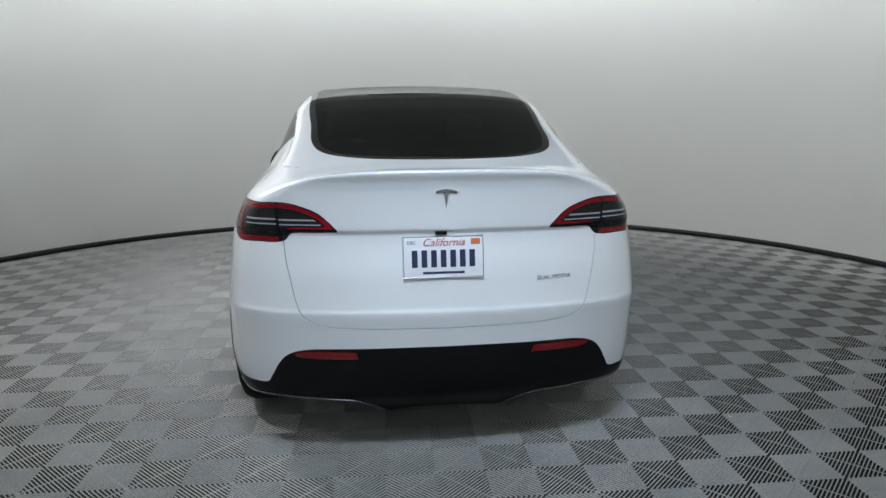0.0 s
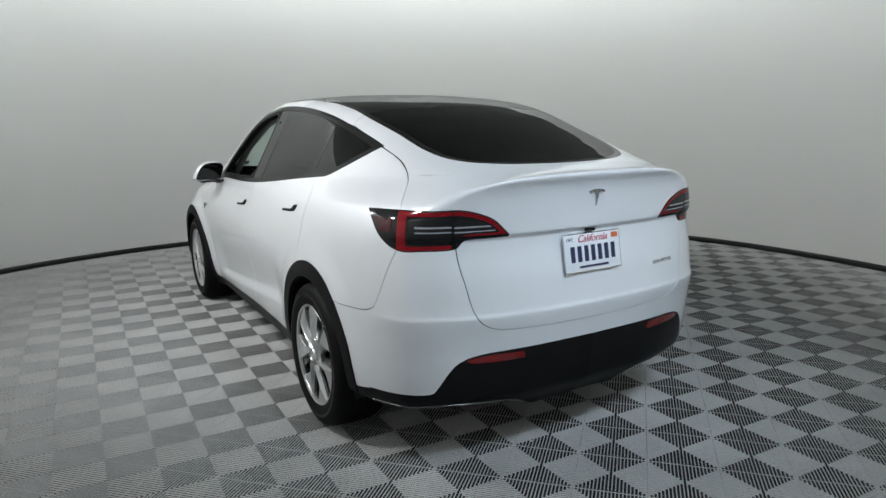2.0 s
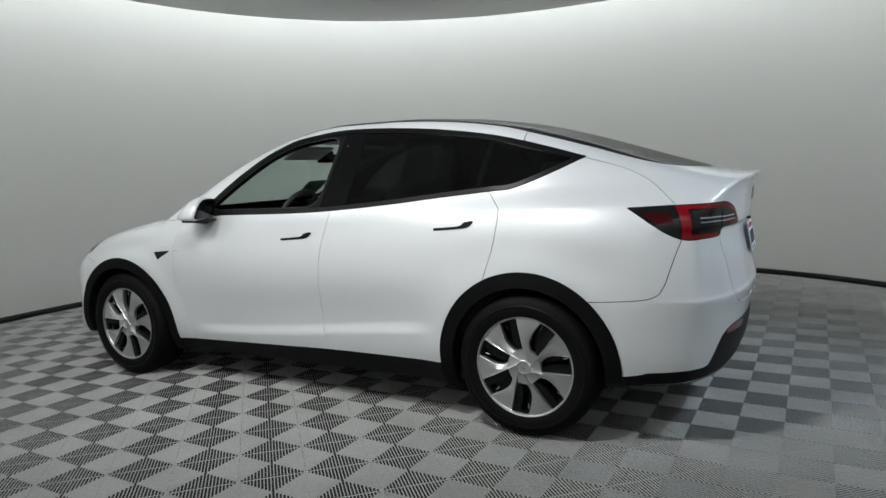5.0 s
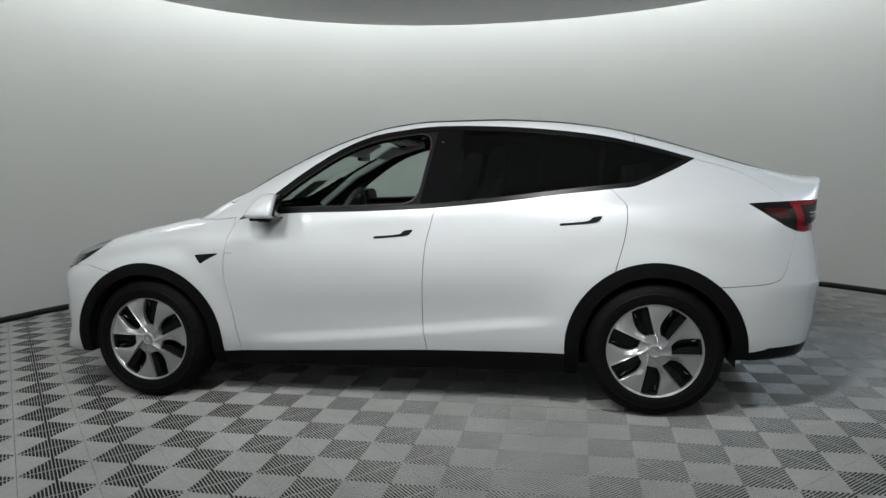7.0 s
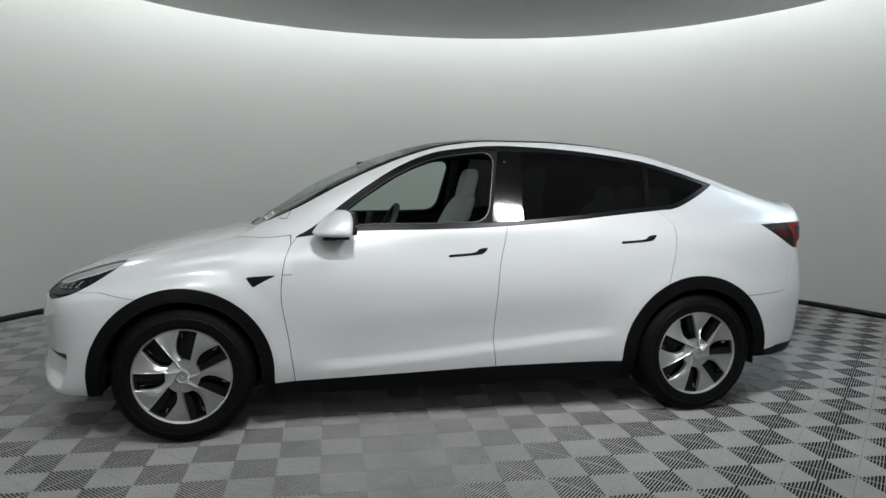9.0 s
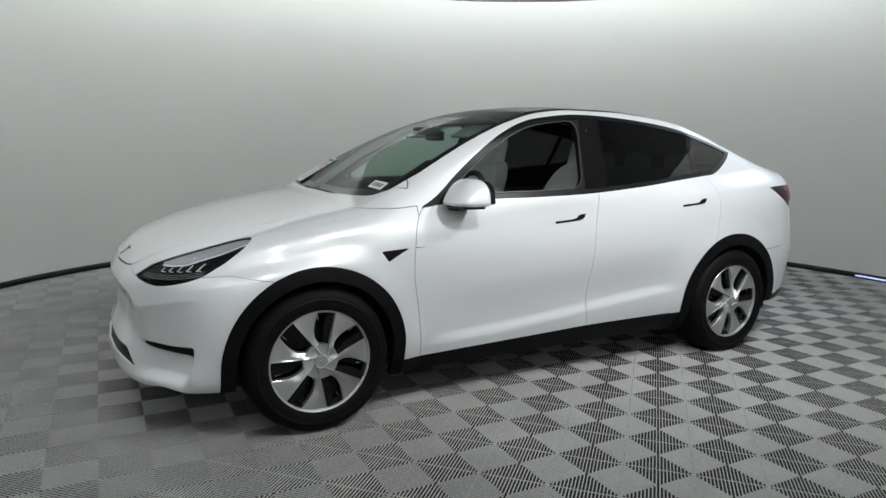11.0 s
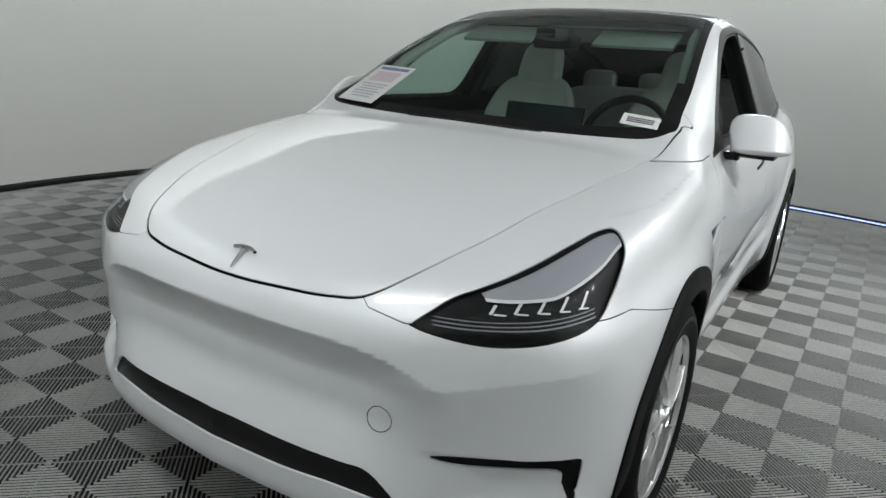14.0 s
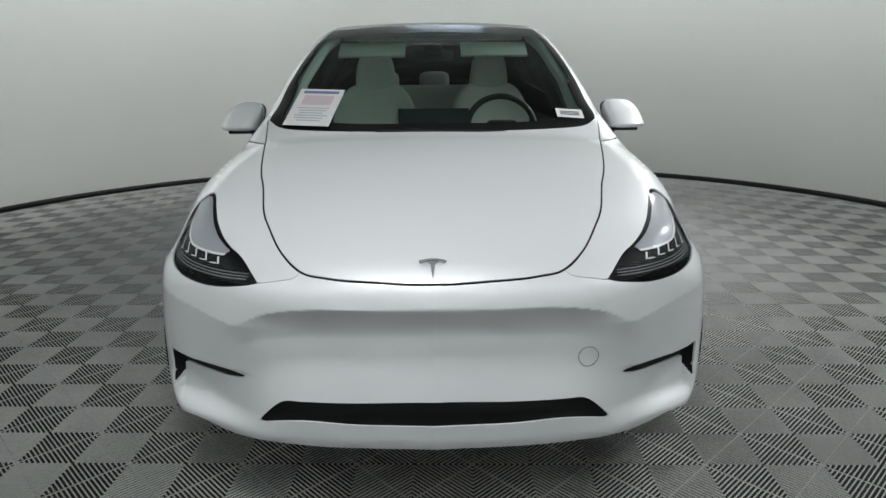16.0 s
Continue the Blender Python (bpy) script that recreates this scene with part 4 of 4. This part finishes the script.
        for p, q in zip(rows, rows[1:]):
            for i in range(5):
                bm.faces.new((p[i], p[i + 1], q[i + 1], q[i]))
        part("spoke_foot", bm, COVER, spoke, angle=22)
        # dark panel filling half of the gap beside the next ridge
        bm = bmesh.new()
        rows = []
        for i in range(9):
            r = 0.088 + 0.152 * i / 8
            b, c = heel(r), pitch + ridge(r)
            m = b + (c - b) * 0.52
            rows.append([at(bm, r, m, -0.034), at(bm, r, m + 0.002 / r, -0.010), at(bm, r, c, -0.010)])
        for p, q in zip(rows, rows[1:]):
            for i in range(2):
                bm.faces.new((p[i], p[i + 1], q[i + 1], q[i]))
        part("gap_panel", bm, RIMGREY, cover, "dark grey panel between spokes", angle=22)
        # outer closing of the slot
        bm = bmesh.new()
        rows = []
        for i in range(5):
            a = heel(0.225) + (pitch + ridge(0.225) - heel(0.225)) * i / 4 * 0.55
            rows.append([at(bm, 0.222, a, -0.034), at(bm, 0.224, a, -0.012), at(bm, 0.2405, a, -0.008)])
        for p, q in zip(rows, rows[1:]):
            for i in range(2):
                bm.faces.new((p[i], p[i + 1], q[i + 1], q[i]))
        part("slot_end", bm, RIMGREY, cover, angle=22)
        glint = box(0.028, 0.006, 0.006, (0.205, -0.030, 0), 0.002, seg=1)
        bmesh.ops.rotate(glint, matrix=Matrix.Rotation(-(a0 + heel(0.2) + 0.10), 3, "Y"), verts=glint.verts)
        part("alloy_lip", glint, CHROME, cover)
    cap = lathe([(0.036, -0.02), (0.0345, 0.012), (0.032, 0.0155), (0.028, 0.016), (0.026, 0.012), (0.012, 0.011), (0.0005, 0.011)], 48)
    part("hub_cap", cap, COVER, cover)
    mark = box(0.005, 0.003, 0.024, (0, 0.0125, 0), 0.001)
    bmesh.ops.rotate(mark, matrix=Matrix.Rotation(0.7, 3, "Y"), verts=mark.verts)
    part("hub_mark", mark, CHROME, cover)
    return cover


for xc in AXLES:
    for side in (1, -1):
        wheel(xc, side, radians(5.9 if xc > 0 else 30.0))
        well = bmesh.new()
        seg = 40
        rings = []
        for y in (0.60, 0.89):
            ringv = []
            ringv.append(well.verts.new((xc + 0.405, y * side, 0.262)))
            for i in range(seg + 1):
                a = math.pi * i / seg
                ringv.append(well.verts.new((xc + 0.405 * math.cos(a), y * side, WHEEL_Z + 0.405 * math.sin(a))))
            ringv.append(well.verts.new((xc - 0.405, y * side, 0.262)))
            rings.append(ringv)
        for i in range(seg + 2):
            well.faces.new((rings[0][i], rings[0][i + 1], rings[1][i + 1], rings[1][i]))
        well.faces.new(rings[0])
        part("wheel_well", well, SHELL, car, "black wheel arch liner")
under = box(3.6, 1.5, 0.05, (0.0, 0, 0.255), 0.01)
part("underbody", under, SHELL, car)


# ---------- mirrors ----------
def blob(rx, ry, rz, power, n=24, m=14):
    """A rounded block: a superellipsoid."""
    bm = bmesh.new()
    f = lambda v: math.copysign(abs(v) ** power, v)
    grid = []
    for j in range(m + 1):
        b = -math.pi / 2 + math.pi * j / m
        grid.append([bm.verts.new((rx * f(math.cos(b)) * f(math.cos(a)), ry * f(math.cos(b)) * f(math.sin(a)), rz * f(math.sin(b)))) for a in [2 * math.pi * i / n for i in range(n)]])
    for p, q in zip(grid, grid[1:]):
        for i in range(n):
            bm.faces.new((p[i], p[(i + 1) % n], q[(i + 1) % n], q[i]))
    bmesh.ops.remove_doubles(bm, verts=bm.verts, dist=1e-5)
    return bm


for side in (1, -1):
    bm = blob(0.098, 0.098, 0.114, 0.66, 40, 24)
    for v in bm.verts:
        # flat back, domed nose and top, outer end slanting in
        t = max(0, v.co.z / 0.114)
        if v.co.z < 0:
            v.co.z *= 0.22
        v.co.x = v.co.x * 0.55 if v.co.x < 0 else v.co.x * (1.35 - 0.75 * t)
        v.co.x += -0.025 * (v.co.y * side / 0.1) - 0.012 * t
        v.co.y += -0.040 * t * side
        v.co += Vector((0.650, 0.957 * side, 1.090))
    mirror = part("door_mirror", bm, PAINT, car, "white painted door mirror on a black foot")
    foot = box(0.13, 0.17, 0.016, (0.665, 0.925 * side, 1.062), 0.006)
    part("mirror_foot", foot, GLOSSBLACK, mirror)
    stem = box(0.07, 0.10, 0.03, (0.70, 0.845 * side, 1.055), 0.008)
    part("mirror_stem", stem, GLOSSBLACK, mirror)
    pane = blob(0.012, 0.092, 0.104, 0.6, 32, 16)
    for v in pane.verts:
        t = max(0, v.co.z / 0.104)
        if v.co.z < 0:
            v.co.z *= 0.16
        v.co.x += -0.025 * (v.co.y * side / 0.1) - 0.012 * t
        v.co.y += -0.040 * t * side
        v.co += Vector((0.594, 0.957 * side, 1.092))
    part("mirror_pane", pane, GLOSSBLACK, mirror, "dark mirror glass")

# ---------- cabin ----------
part("cabin_floor", box(2.9, 1.45, 0.05, (-0.35, 0, 0.36), 0.01), CABIN, car)
part("parcel_shelf", box(0.75, 1.1, 0.03, (-1.75, 0, 0.98), 0.01), CABIN, car)
dash = blob(0.30, 0.76, 0.17, 0.5, 40, 16)
for v in dash.verts:
    v.co.x += 0.72 + 0.10 * (1 - (v.co.y / 0.76) ** 2)
    v.co.z += 0.845
dashboard = part("dashboard", dash, CABIN, car, "black dashboard")
part("dash_strip", box(0.03, 1.30, 0.035, (0.485, 0, 0.90), 0.008), WHITE_HIDE, dashboard, "white decor strip")
part("cowl_shelf", box(0.30, 1.30, 0.03, (0.98, 0, 1.02), 0.01), CABIN, car)
tilt = Matrix.Rotation(radians(-12), 3, "Y")
screen = box(0.018, 0.38, 0.235, (0, 0, 0), 0.006)
bmesh.ops.rotate(screen, matrix=tilt, verts=screen.verts)
bmesh.ops.translate(screen, vec=(0.43, 0.0, 1.035), verts=screen.verts)
part("touch_screen", screen, SCREEN, car, "dark landscape touch screen")
ringpts = [(0.185 * math.cos(2 * math.pi * i / 40), 0.185 * math.sin(2 * math.pi * i / 40), 0) for i in range(40)]
sw = tube(ringpts, 0.017, 10, True)
bmesh.ops.rotate(sw, matrix=Matrix.Rotation(radians(64), 3, "Y"), verts=sw.verts)
bmesh.ops.translate(sw, vec=(0.36, 0.37, 1.040), verts=sw.verts)
steer = part("steering_wheel", sw, CABIN, car, "black three-spoke steering wheel")
hubb = box(0.05, 0.16, 0.11, (0.385, 0.37, 1.030), 0.02)
part("steering_hub", hubb, CABIN, steer)
for q in (-1, 1):
    part("steering_spoke", box(0.022, 0.12, 0.03, (0.375, 0.37 + 0.11 * q, 1.035), 0.008), CABIN, steer)
part("steering_column", tube([(0.40, 0.37, 1.02), (0.62, 0.37, 0.90)], 0.04, 12), CABIN, steer)
part("console", box(0.95, 0.24, 0.28, (0.02, 0, 0.52), 0.03), CABIN, car, "black centre console")


def seat(x, y):
    cushion = blob(0.26, 0.255, 0.085, 0.45, 32, 14)
    bmesh.ops.translate(cushion, vec=(x + 0.06, y, 0.66), verts=cushion.verts)
    s = part("seat", cushion, WHITE_HIDE, car, "white leather seat")
    back = blob(0.075, 0.25, 0.34, 0.5, 32, 20)
    for v in back.verts:
        t = (v.co.z + 0.34) / 0.68
        v.co.y *= 0.92 + 0.16 * math.sin(math.pi * min(t * 0.9, 1)) - 0.26 * max(0, t - 0.62)
        v.co.x += 0.03 * (v.co.y / 0.25) ** 2 * (1 - t * 0.4)
        v.co.x += -0.42 * v.co.z - 0.03
        v.co += Vector((x - 0.26, y, 0.93))
    part("backrest", back, WHITE_HIDE, s)
    head = blob(0.058, 0.135, 0.125, 0.55, 28, 16)
    for v in head.verts:
        t = (v.co.z + 0.125) / 0.25
        v.co.y *= 1.0 - 0.18 * t
        v.co.x += -0.25 * v.co.z
        v.co += Vector((x - 0.435, y, 1.325))
    part("headrest", head, WHITE_HIDE, s)
    return s


for y in (0.37, -0.37):
    seat(0.10 if y < 0 else -0.15, y)
bench = blob(0.27, 0.66, 0.09, 0.35, 40, 14)
bmesh.ops.translate(bench, vec=(-1.02, 0, 0.66), verts=bench.verts)
rear_bench = part("rear_bench", bench, WHITE_HIDE, car, "white leather rear bench")
bb = blob(0.08, 0.66, 0.30, 0.35, 40, 16)
for v in bb.verts:
    v.co.x += -0.35 * v.co.z - 1.33
    v.co.z += 0.93
part("bench_back", bb, WHITE_HIDE, rear_bench)
for y in (0.40, 0.0, -0.40):
    hr = blob(0.05, 0.12, 0.075, 0.55, 24, 12)
    bmesh.ops.translate(hr, vec=(-1.44, y, 1.26), verts=hr.verts)
    part("headrest", hr, WHITE_HIDE, rear_bench)
for side in (1, -1):
    card = box(2.1, 0.03, 0.62, (-0.25, 0.80 * side, 0.72), 0.012)
    part("door_card", card, CABIN, car, "black door lining")
    part("armrest", box(0.55, 0.06, 0.06, (0.0, 0.765 * side, 0.80), 0.02), WHITE_HIDE, car)
    visor = box(0.15, 0.36, 0.016, (0, 0, 0), 0.006)
    bmesh.ops.rotate(visor, matrix=Matrix.Rotation(radians(28), 3, "Y"), verts=visor.verts)
    bmesh.ops.translate(visor, vec=(0.26, 0.33 * side, 1.455), verts=visor.verts)
    part("sun_visor", visor, HEADLINER, car, "pale grey sun visor")
    # pale linings of windshield and door pillars
    part("pillar_lining", tube([(0.92, 0.69 * side, 1.08), (0.62, 0.645 * side, 1.30), (0.30, 0.585 * side, 1.46), (0.05, 0.55 * side, 1.525)], 0.026, 8), HEADLINER, car)
    part("pillar_lining", tube([(-0.30, 0.60 * side, 1.51), (-0.27, 0.78 * side, 1.12)], 0.035, 8), CABIN, car)
    lens_at = Vector((-0.31, float(side_width(np.array([-0.31]), np.array([1.47]))[0]) * side, 1.47))
    eye = blob(0.009, 0.004, 0.009, 1.0, 16, 8)
    bmesh.ops.translate(eye, vec=lens_at, verts=eye.verts)
    part("pillar_camera", eye, LAMPGREY, car, "small grey camera lens in the door pillar")
part("inner_mirror", box(0.03, 0.22, 0.06, (0.36, 0.0, 1.425), 0.012), GLOSSBLACK, car, "black inner rear-view mirror")
part("mirror_mount", box(0.16, 0.10, 0.05, (0.42, 0.0, 1.455), 0.02), CABIN, car)
part("header_lining", box(0.10, 1.0, 0.03, (0.12, 0, 1.525), 0.01), HEADLINER, car)

# ---------- badges, plate, wipers ----------
def badge(at, rot, size, parent):
    """Small chrome T-shaped badge: a curved cap bar over a tapered stem."""
    stem = bmesh.new()
    prof = [(-0.26, 0.30), (0.26, 0.30), (0.11, 0.20), (0.0, -0.62), (-0.11, 0.20)]
    top = [stem.verts.new((x * size, z * size, 0.003)) for x, z in prof]
    bot = [stem.verts.new((x * size, z * size, -0.004)) for x, z in prof]
    stem.faces.new(top)
    for i in range(5):
        stem.faces.new((top[i], bot[i], bot[(i + 1) % 5], top[(i + 1) % 5]))
    m = Matrix.Translation(at) @ rot
    bmesh.ops.transform(stem, matrix=m, verts=stem.verts)
    b = part("badge", stem, DARKCHROME, parent, "small chrome badge", smooth=False)
    cap = bmesh.new()
    n = 10
    rows = []
    for i in range(n + 1):
        q = -1 + 2 * i / n
        zt, zb = 0.47 - 0.13 * q * q, 0.36 - 0.12 * q * q
        rows.append([cap.verts.new((q * 0.62 * size, zt * size, 0.003)), cap.verts.new((q * 0.55 * size, zb * size, 0.003)), cap.verts.new((q * 0.55 * size, zb * size, -0.004)), cap.verts.new((q * 0.62 * size, zt * size, -0.004))])
    for p, q in zip(rows, rows[1:]):
        for i in range(4):
            cap.faces.new((p[i], p[(i + 1) % 4], q[(i + 1) % 4], q[i]))
    bmesh.ops.transform(cap, matrix=m, verts=cap.verts)
    part("badge_cap", cap, DARKCHROME, b, smooth=False)


def facing(nx, ny, nz):
    """Turns a shape drawn in x (right) and y (up) to face along a direction."""
    w = Vector((nx, ny, nz)).normalized()
    r = Vector((0, 0, 1)).cross(w).normalized()
    u = w.cross(r)
    return Matrix((r, u, w)).transposed().to_4x4()


badge((2.195, 0, 0.802), facing(0.62, 0, 0.78), 0.064, car)
badge((-2.389, 0, 1.142), facing(-1, 0, -0.1), 0.066, car)


def lettering(name, text, size, at, rot, mat, parent, shear=0.0, extrude=0.0008):
    cu = bpy.data.curves.new(name, "FONT")
    cu.body, cu.size, cu.align_x, cu.align_y, cu.shear, cu.extrude = text, size, "CENTER", "CENTER", shear, extrude
    cu.materials.append(mat)
    tmp = new(name, cu)
    me = bpy.data.meshes.new_from_object(tmp)
    bpy.data.objects.remove(tmp)
    ob = new(name, me)
    ob.matrix_basis = Matrix.Translation(at) @ rot
    ob.parent = parent
    return ob


rear = facing(-1, 0, 0.17)
plate_c = Vector((-2.385, 0.012, 0.912))
pb = box(0.305, 0.152, 0.004, (0, 0, 0), 0.0015)
bmesh.ops.transform(pb, matrix=Matrix.Translation(plate_c) @ rear, verts=pb.verts)
plate = part("number_plate", pb, PLATE, car, "white metal number plate with red script heading")
frame_pts = [(-0.154, -0.078, 0), (0.154, -0.078, 0), (0.154, 0.078, 0), (-0.154, 0.078, 0)]
fr = tube(frame_pts, 0.0028, 8, True)
bmesh.ops.transform(fr, matrix=Matrix.Translation(plate_c) @ rear, verts=fr.verts)
part("plate_frame", fr, CHROME, plate)
nrm = rear.to_3x3() @ Vector((0, 0, 1))
rgt, upv = rear.to_3x3() @ Vector((1, 0, 0)), rear.to_3x3() @ Vector((0, 1, 0))
lettering("plate_heading", "California", 0.042, plate_c + upv * 0.055 + nrm * 0.003, rear, PLATERED, plate, 0.35)
lettering("plate_month", "DEC", 0.018, plate_c + upv * 0.056 - rgt * 0.122 + nrm * 0.003, rear, PLATEBLUE, plate)
st = box(0.036, 0.022, 0.001, (0, 0, 0))
bmesh.ops.transform(st, matrix=Matrix.Translation(plate_c + upv * 0.058 + rgt * 0.125 + nrm * 0.003) @ rear, verts=st.verts)
part("year_sticker", st, ORANGE, plate, smooth=False)
for k in range(7):
    bar = box(0.022, 0.066, 0.0015, (0, 0, 0), 0.0005)
    bmesh.ops.transform(bar, matrix=Matrix.Translation(plate_c + rgt * (-0.111 + 0.037 * k) - upv * 0.006 + nrm * 0.003) @ rear, verts=bar.verts)
    part("plate_bar", bar, PLATEBLUE, plate, smooth=False)
foot = box(0.16, 0.009, 0.001, (0, 0, 0))
bmesh.ops.transform(foot, matrix=Matrix.Translation(plate_c - upv * 0.060 + nrm * 0.003) @ rear, verts=foot.verts)
part("plate_footer", foot, PLATEBLUE, plate, smooth=False)
part("plate_camera", box(0.02, 0.045, 0.014, (-2.372, 0.02, 1.004), 0.004), GLOSSBLACK, car)
lettering("drive_badge", "DUAL MOTOR", 0.022, (-2.3635, -0.432, 0.815), facing(-1, -0.16, 0.14), DARKCHROME, car)
# wiper arm at the foot of the windshield
part("wiper", tube([(1.135, 0.50, 1.078), (1.145, 0.2, 1.094), (1.14, -0.25, 1.096)], 0.008, 8), BLACK, car)
part("wiper", tube([(1.12, -0.05, 1.103), (1.12, -0.4, 1.088), (1.05, -0.68, 1.078)], 0.008, 8), BLACK, car)
part("cowl_panel", box(0.10, 1.30, 0.012, (1.12, 0, 1.05), 0.004), BLACK, car)

# ---------- papers behind the windshield ----------
def on_glass(x, y, depth):
    """A place just behind the windshield."""
    return x, y, float(top_line(x) - crown2(x) * y ** 2 - crown4(x) * y ** 4) - depth


def sheet_on(at, nrm_dir, w, h, label, name, spin=0.0):
    m = Matrix.Translation(at) @ facing(*nrm_dir) @ Matrix.Rotation(radians(spin), 4, "Z")
    bm = box(w, h, 0.0012, (0, 0, 0), 0.0003)
    ob = part(name, bm, PAPER, None, smooth=False)
    ob.matrix_basis = m
    return tagged(ob, label, "paper")


BLUEINK = material("blue_print", (0.16, 0.20, 0.42), 0.6)
PINKINK = material("pale_pink_print", (0.66, 0.55, 0.60), 0.6)
GREYINK = material("grey_print", (0.45, 0.46, 0.52), 0.6)


def print_bar(parent, name, x, y, w, h, mat):
    b = box(w, h, 0.0006, (x, y, 0.0012))
    part(name, b, mat, parent, smooth=False)


price = sheet_on(on_glass(0.975, -0.535, -0.006), (0.51, -0.07, 0.86), 0.212, 0.285, "white printed price sheet with blue and pink blocks on the windshield", "price_sheet", -3)
print_bar(price, "print_block", 0, 0.116, 0.17, 0.020, BLUEINK)
print_bar(price, "print_block", 0.0, 0.052, 0.14, 0.075, PINKINK)
for k in range(6):
    print_bar(price, "text_bar", -0.005 + 0.006 * (k % 2), -0.010 - 0.019 * k, 0.15 - 0.02 * (k % 3), 0.007, GREYINK)
tag = sheet_on(on_glass(1.02, 0.612, -0.004), (0.55, 0.14, 0.82), 0.125, 0.060, "small white stock label with printed dark bars on the windshield", "stock_label", -8)
for k in range(3):
    print_bar(tag, "text_bar", 0, 0.010 - 0.010 * k, 0.09, 0.005, INK)

# ---------- floor tiles: ribbed interlocking squares ----------
TILE_W, RIBS = 0.291, 20
TILE_TURN = radians(43.4)
tile_v, tile_f = [], []


def rib(x0, x1, y0, y1, turn, chamfer=0.0016, depth=0.0056, under=0.0003):
    """A rib with a narrow flat crown, chamfered shoulders and upright flanks, turned about the tile's middle by quarter turns."""
    k = len(tile_v)
    c, s = (1, 0, -1, 0)[turn], (0, 1, 0, -1)[turn]
    rows = ((x0 + under, -depth), (x0, -0.0035), (x0 + chamfer, 0), (x1 - chamfer, 0), (x1, -0.0035), (x1 - under, -depth))
    for y in (y0, y1):
        for x, z in rows:
            tile_v.append((c * x - s * y, s * x + c * y, z))
    for i in range(5):
        tile_f.append((k + i, k + i + 1, k + i + 7, k + i + 6))


half = TILE_W / 2
for turn in range(4):
    for k in range(RIBS):
        q = -half + TILE_W * (k + 0.5) / RIBS
        if half - abs(q) > 0.004:
            rib(q - 0.0025, q + 0.0025, abs(q) - 0.002, half - 0.0016, turn)
    # solid border strip along the edge
    k = len(tile_v)
    c, s = (1, 0, -1, 0)[turn], (0, 1, 0, -1)[turn]
    for x in (-half + 0.0005, half - 0.0005):
        for y, z in ((half - 0.0018, -0.0056), (half - 0.0018, -0.0034), (half - 0.0006, -0.0034), (half - 0.0006, -0.0056)):
            tile_v.append((c * x - s * y, s * x + c * y, z))
    for i in range(3):
        tile_f.append((k + i + 4, k + i + 5, k + i + 1, k + i))
tile_mesh = bpy.data.meshes.new("tile")
tile_mesh.from_pydata(tile_v, [], tile_f)
tile_mesh.materials.append(TILE)
ct, st = math.cos(TILE_TURN), math.sin(TILE_TURN)
near, far = [], []
for i in range(-26, 27):
    for j in range(-26, 27):
        a, b = (i + 0.5) * TILE_W, (j + 0.5) * TILE_W
        x, y = 0.541 + ct * a - st * b, 0.787 + st * a + ct * b
        r = math.hypot(x - ROOM_X, y)
        rx, ry = room_point(math.atan2(y, x - ROOM_X), 0.2)
        if r > math.hypot(rx - ROOM_X, ry):
            continue
        (near if 0.95 < y < 3.3 and abs(x) < 3.6 and len(near) < 300 else far).append((x, y))
for x, y in near:
    t = new("tile", tile_mesh)
    t.matrix_basis = pose(x, y, 0, 0, 0, math.degrees(TILE_TURN))
    t.parent = floor
tv = np.array(tile_v) @ np.array([[ct, st, 0], [-st, ct, 0], [0, 0, 1]])
tf = np.array(tile_f)
all_v = (tv[None] + np.array([(x, y, 0) for x, y in far])[:, None]).reshape(-1, 3)
all_f = (tf[None] + (np.arange(len(far)) * len(tv))[:, None, None]).reshape(-1, 4)
fm = bpy.data.meshes.new("floor_tiles")
fm.vertices.add(len(all_v))
fm.vertices.foreach_set("co", all_v.astype(np.float32).ravel())
fm.loops.add(all_f.size)
fm.loops.foreach_set("vertex_index", all_f.astype(np.int32).ravel())
fm.polygons.add(len(all_f))
fm.polygons.foreach_set("loop_start", np.arange(0, all_f.size, 4, dtype=np.int32))
fm.update(calc_edges=True)
fm.materials.append(TILE)
ft_ob = tagged(new("floor_tiles", fm), "grey ribbed plastic tiles", kind="stuff")
ft_ob.parent = floor

# ---------- small scraps on the floor ----------
for x, y, turn, size in ((-2.03, -1.43, 20, 0.016), (-2.34, -1.09, 75, 0.014), (-1.63, -1.09, 140, 0.018), (-2.17, 0.16, 50, 0.012), (0.78, 1.30, 10, 0.013), (-2.83, 1.02, 95, 0.012), (1.62, 1.52, 33, 0.012)):
    bm = bmesh.new()
    for k in range(6):
        r = size * (0.5 + 0.22 * math.sin(2.1 * k + turn))
        bm.verts.new((r * math.cos(k * math.pi / 3), 0.7 * r * math.sin(k * math.pi / 3), 0.0016 + 0.001 * (k % 2)))
    bm.faces.new(bm.verts)
    low = bmesh.ops.extrude_face_region(bm, geom=bm.faces[:])["geom"]
    for v in low:
        if isinstance(v, bmesh.types.BMVert):
            v.co.z = 0.0003
    scrap = part("paper_scrap", bm, PAPER, None, smooth=False)
    scrap.matrix_basis = pose(x, y, 0, 0, 0, turn)
    tagged(scrap, "tiny white paper scrap lying on the ribbed floor tiles", "litter", "scraps on the floor")
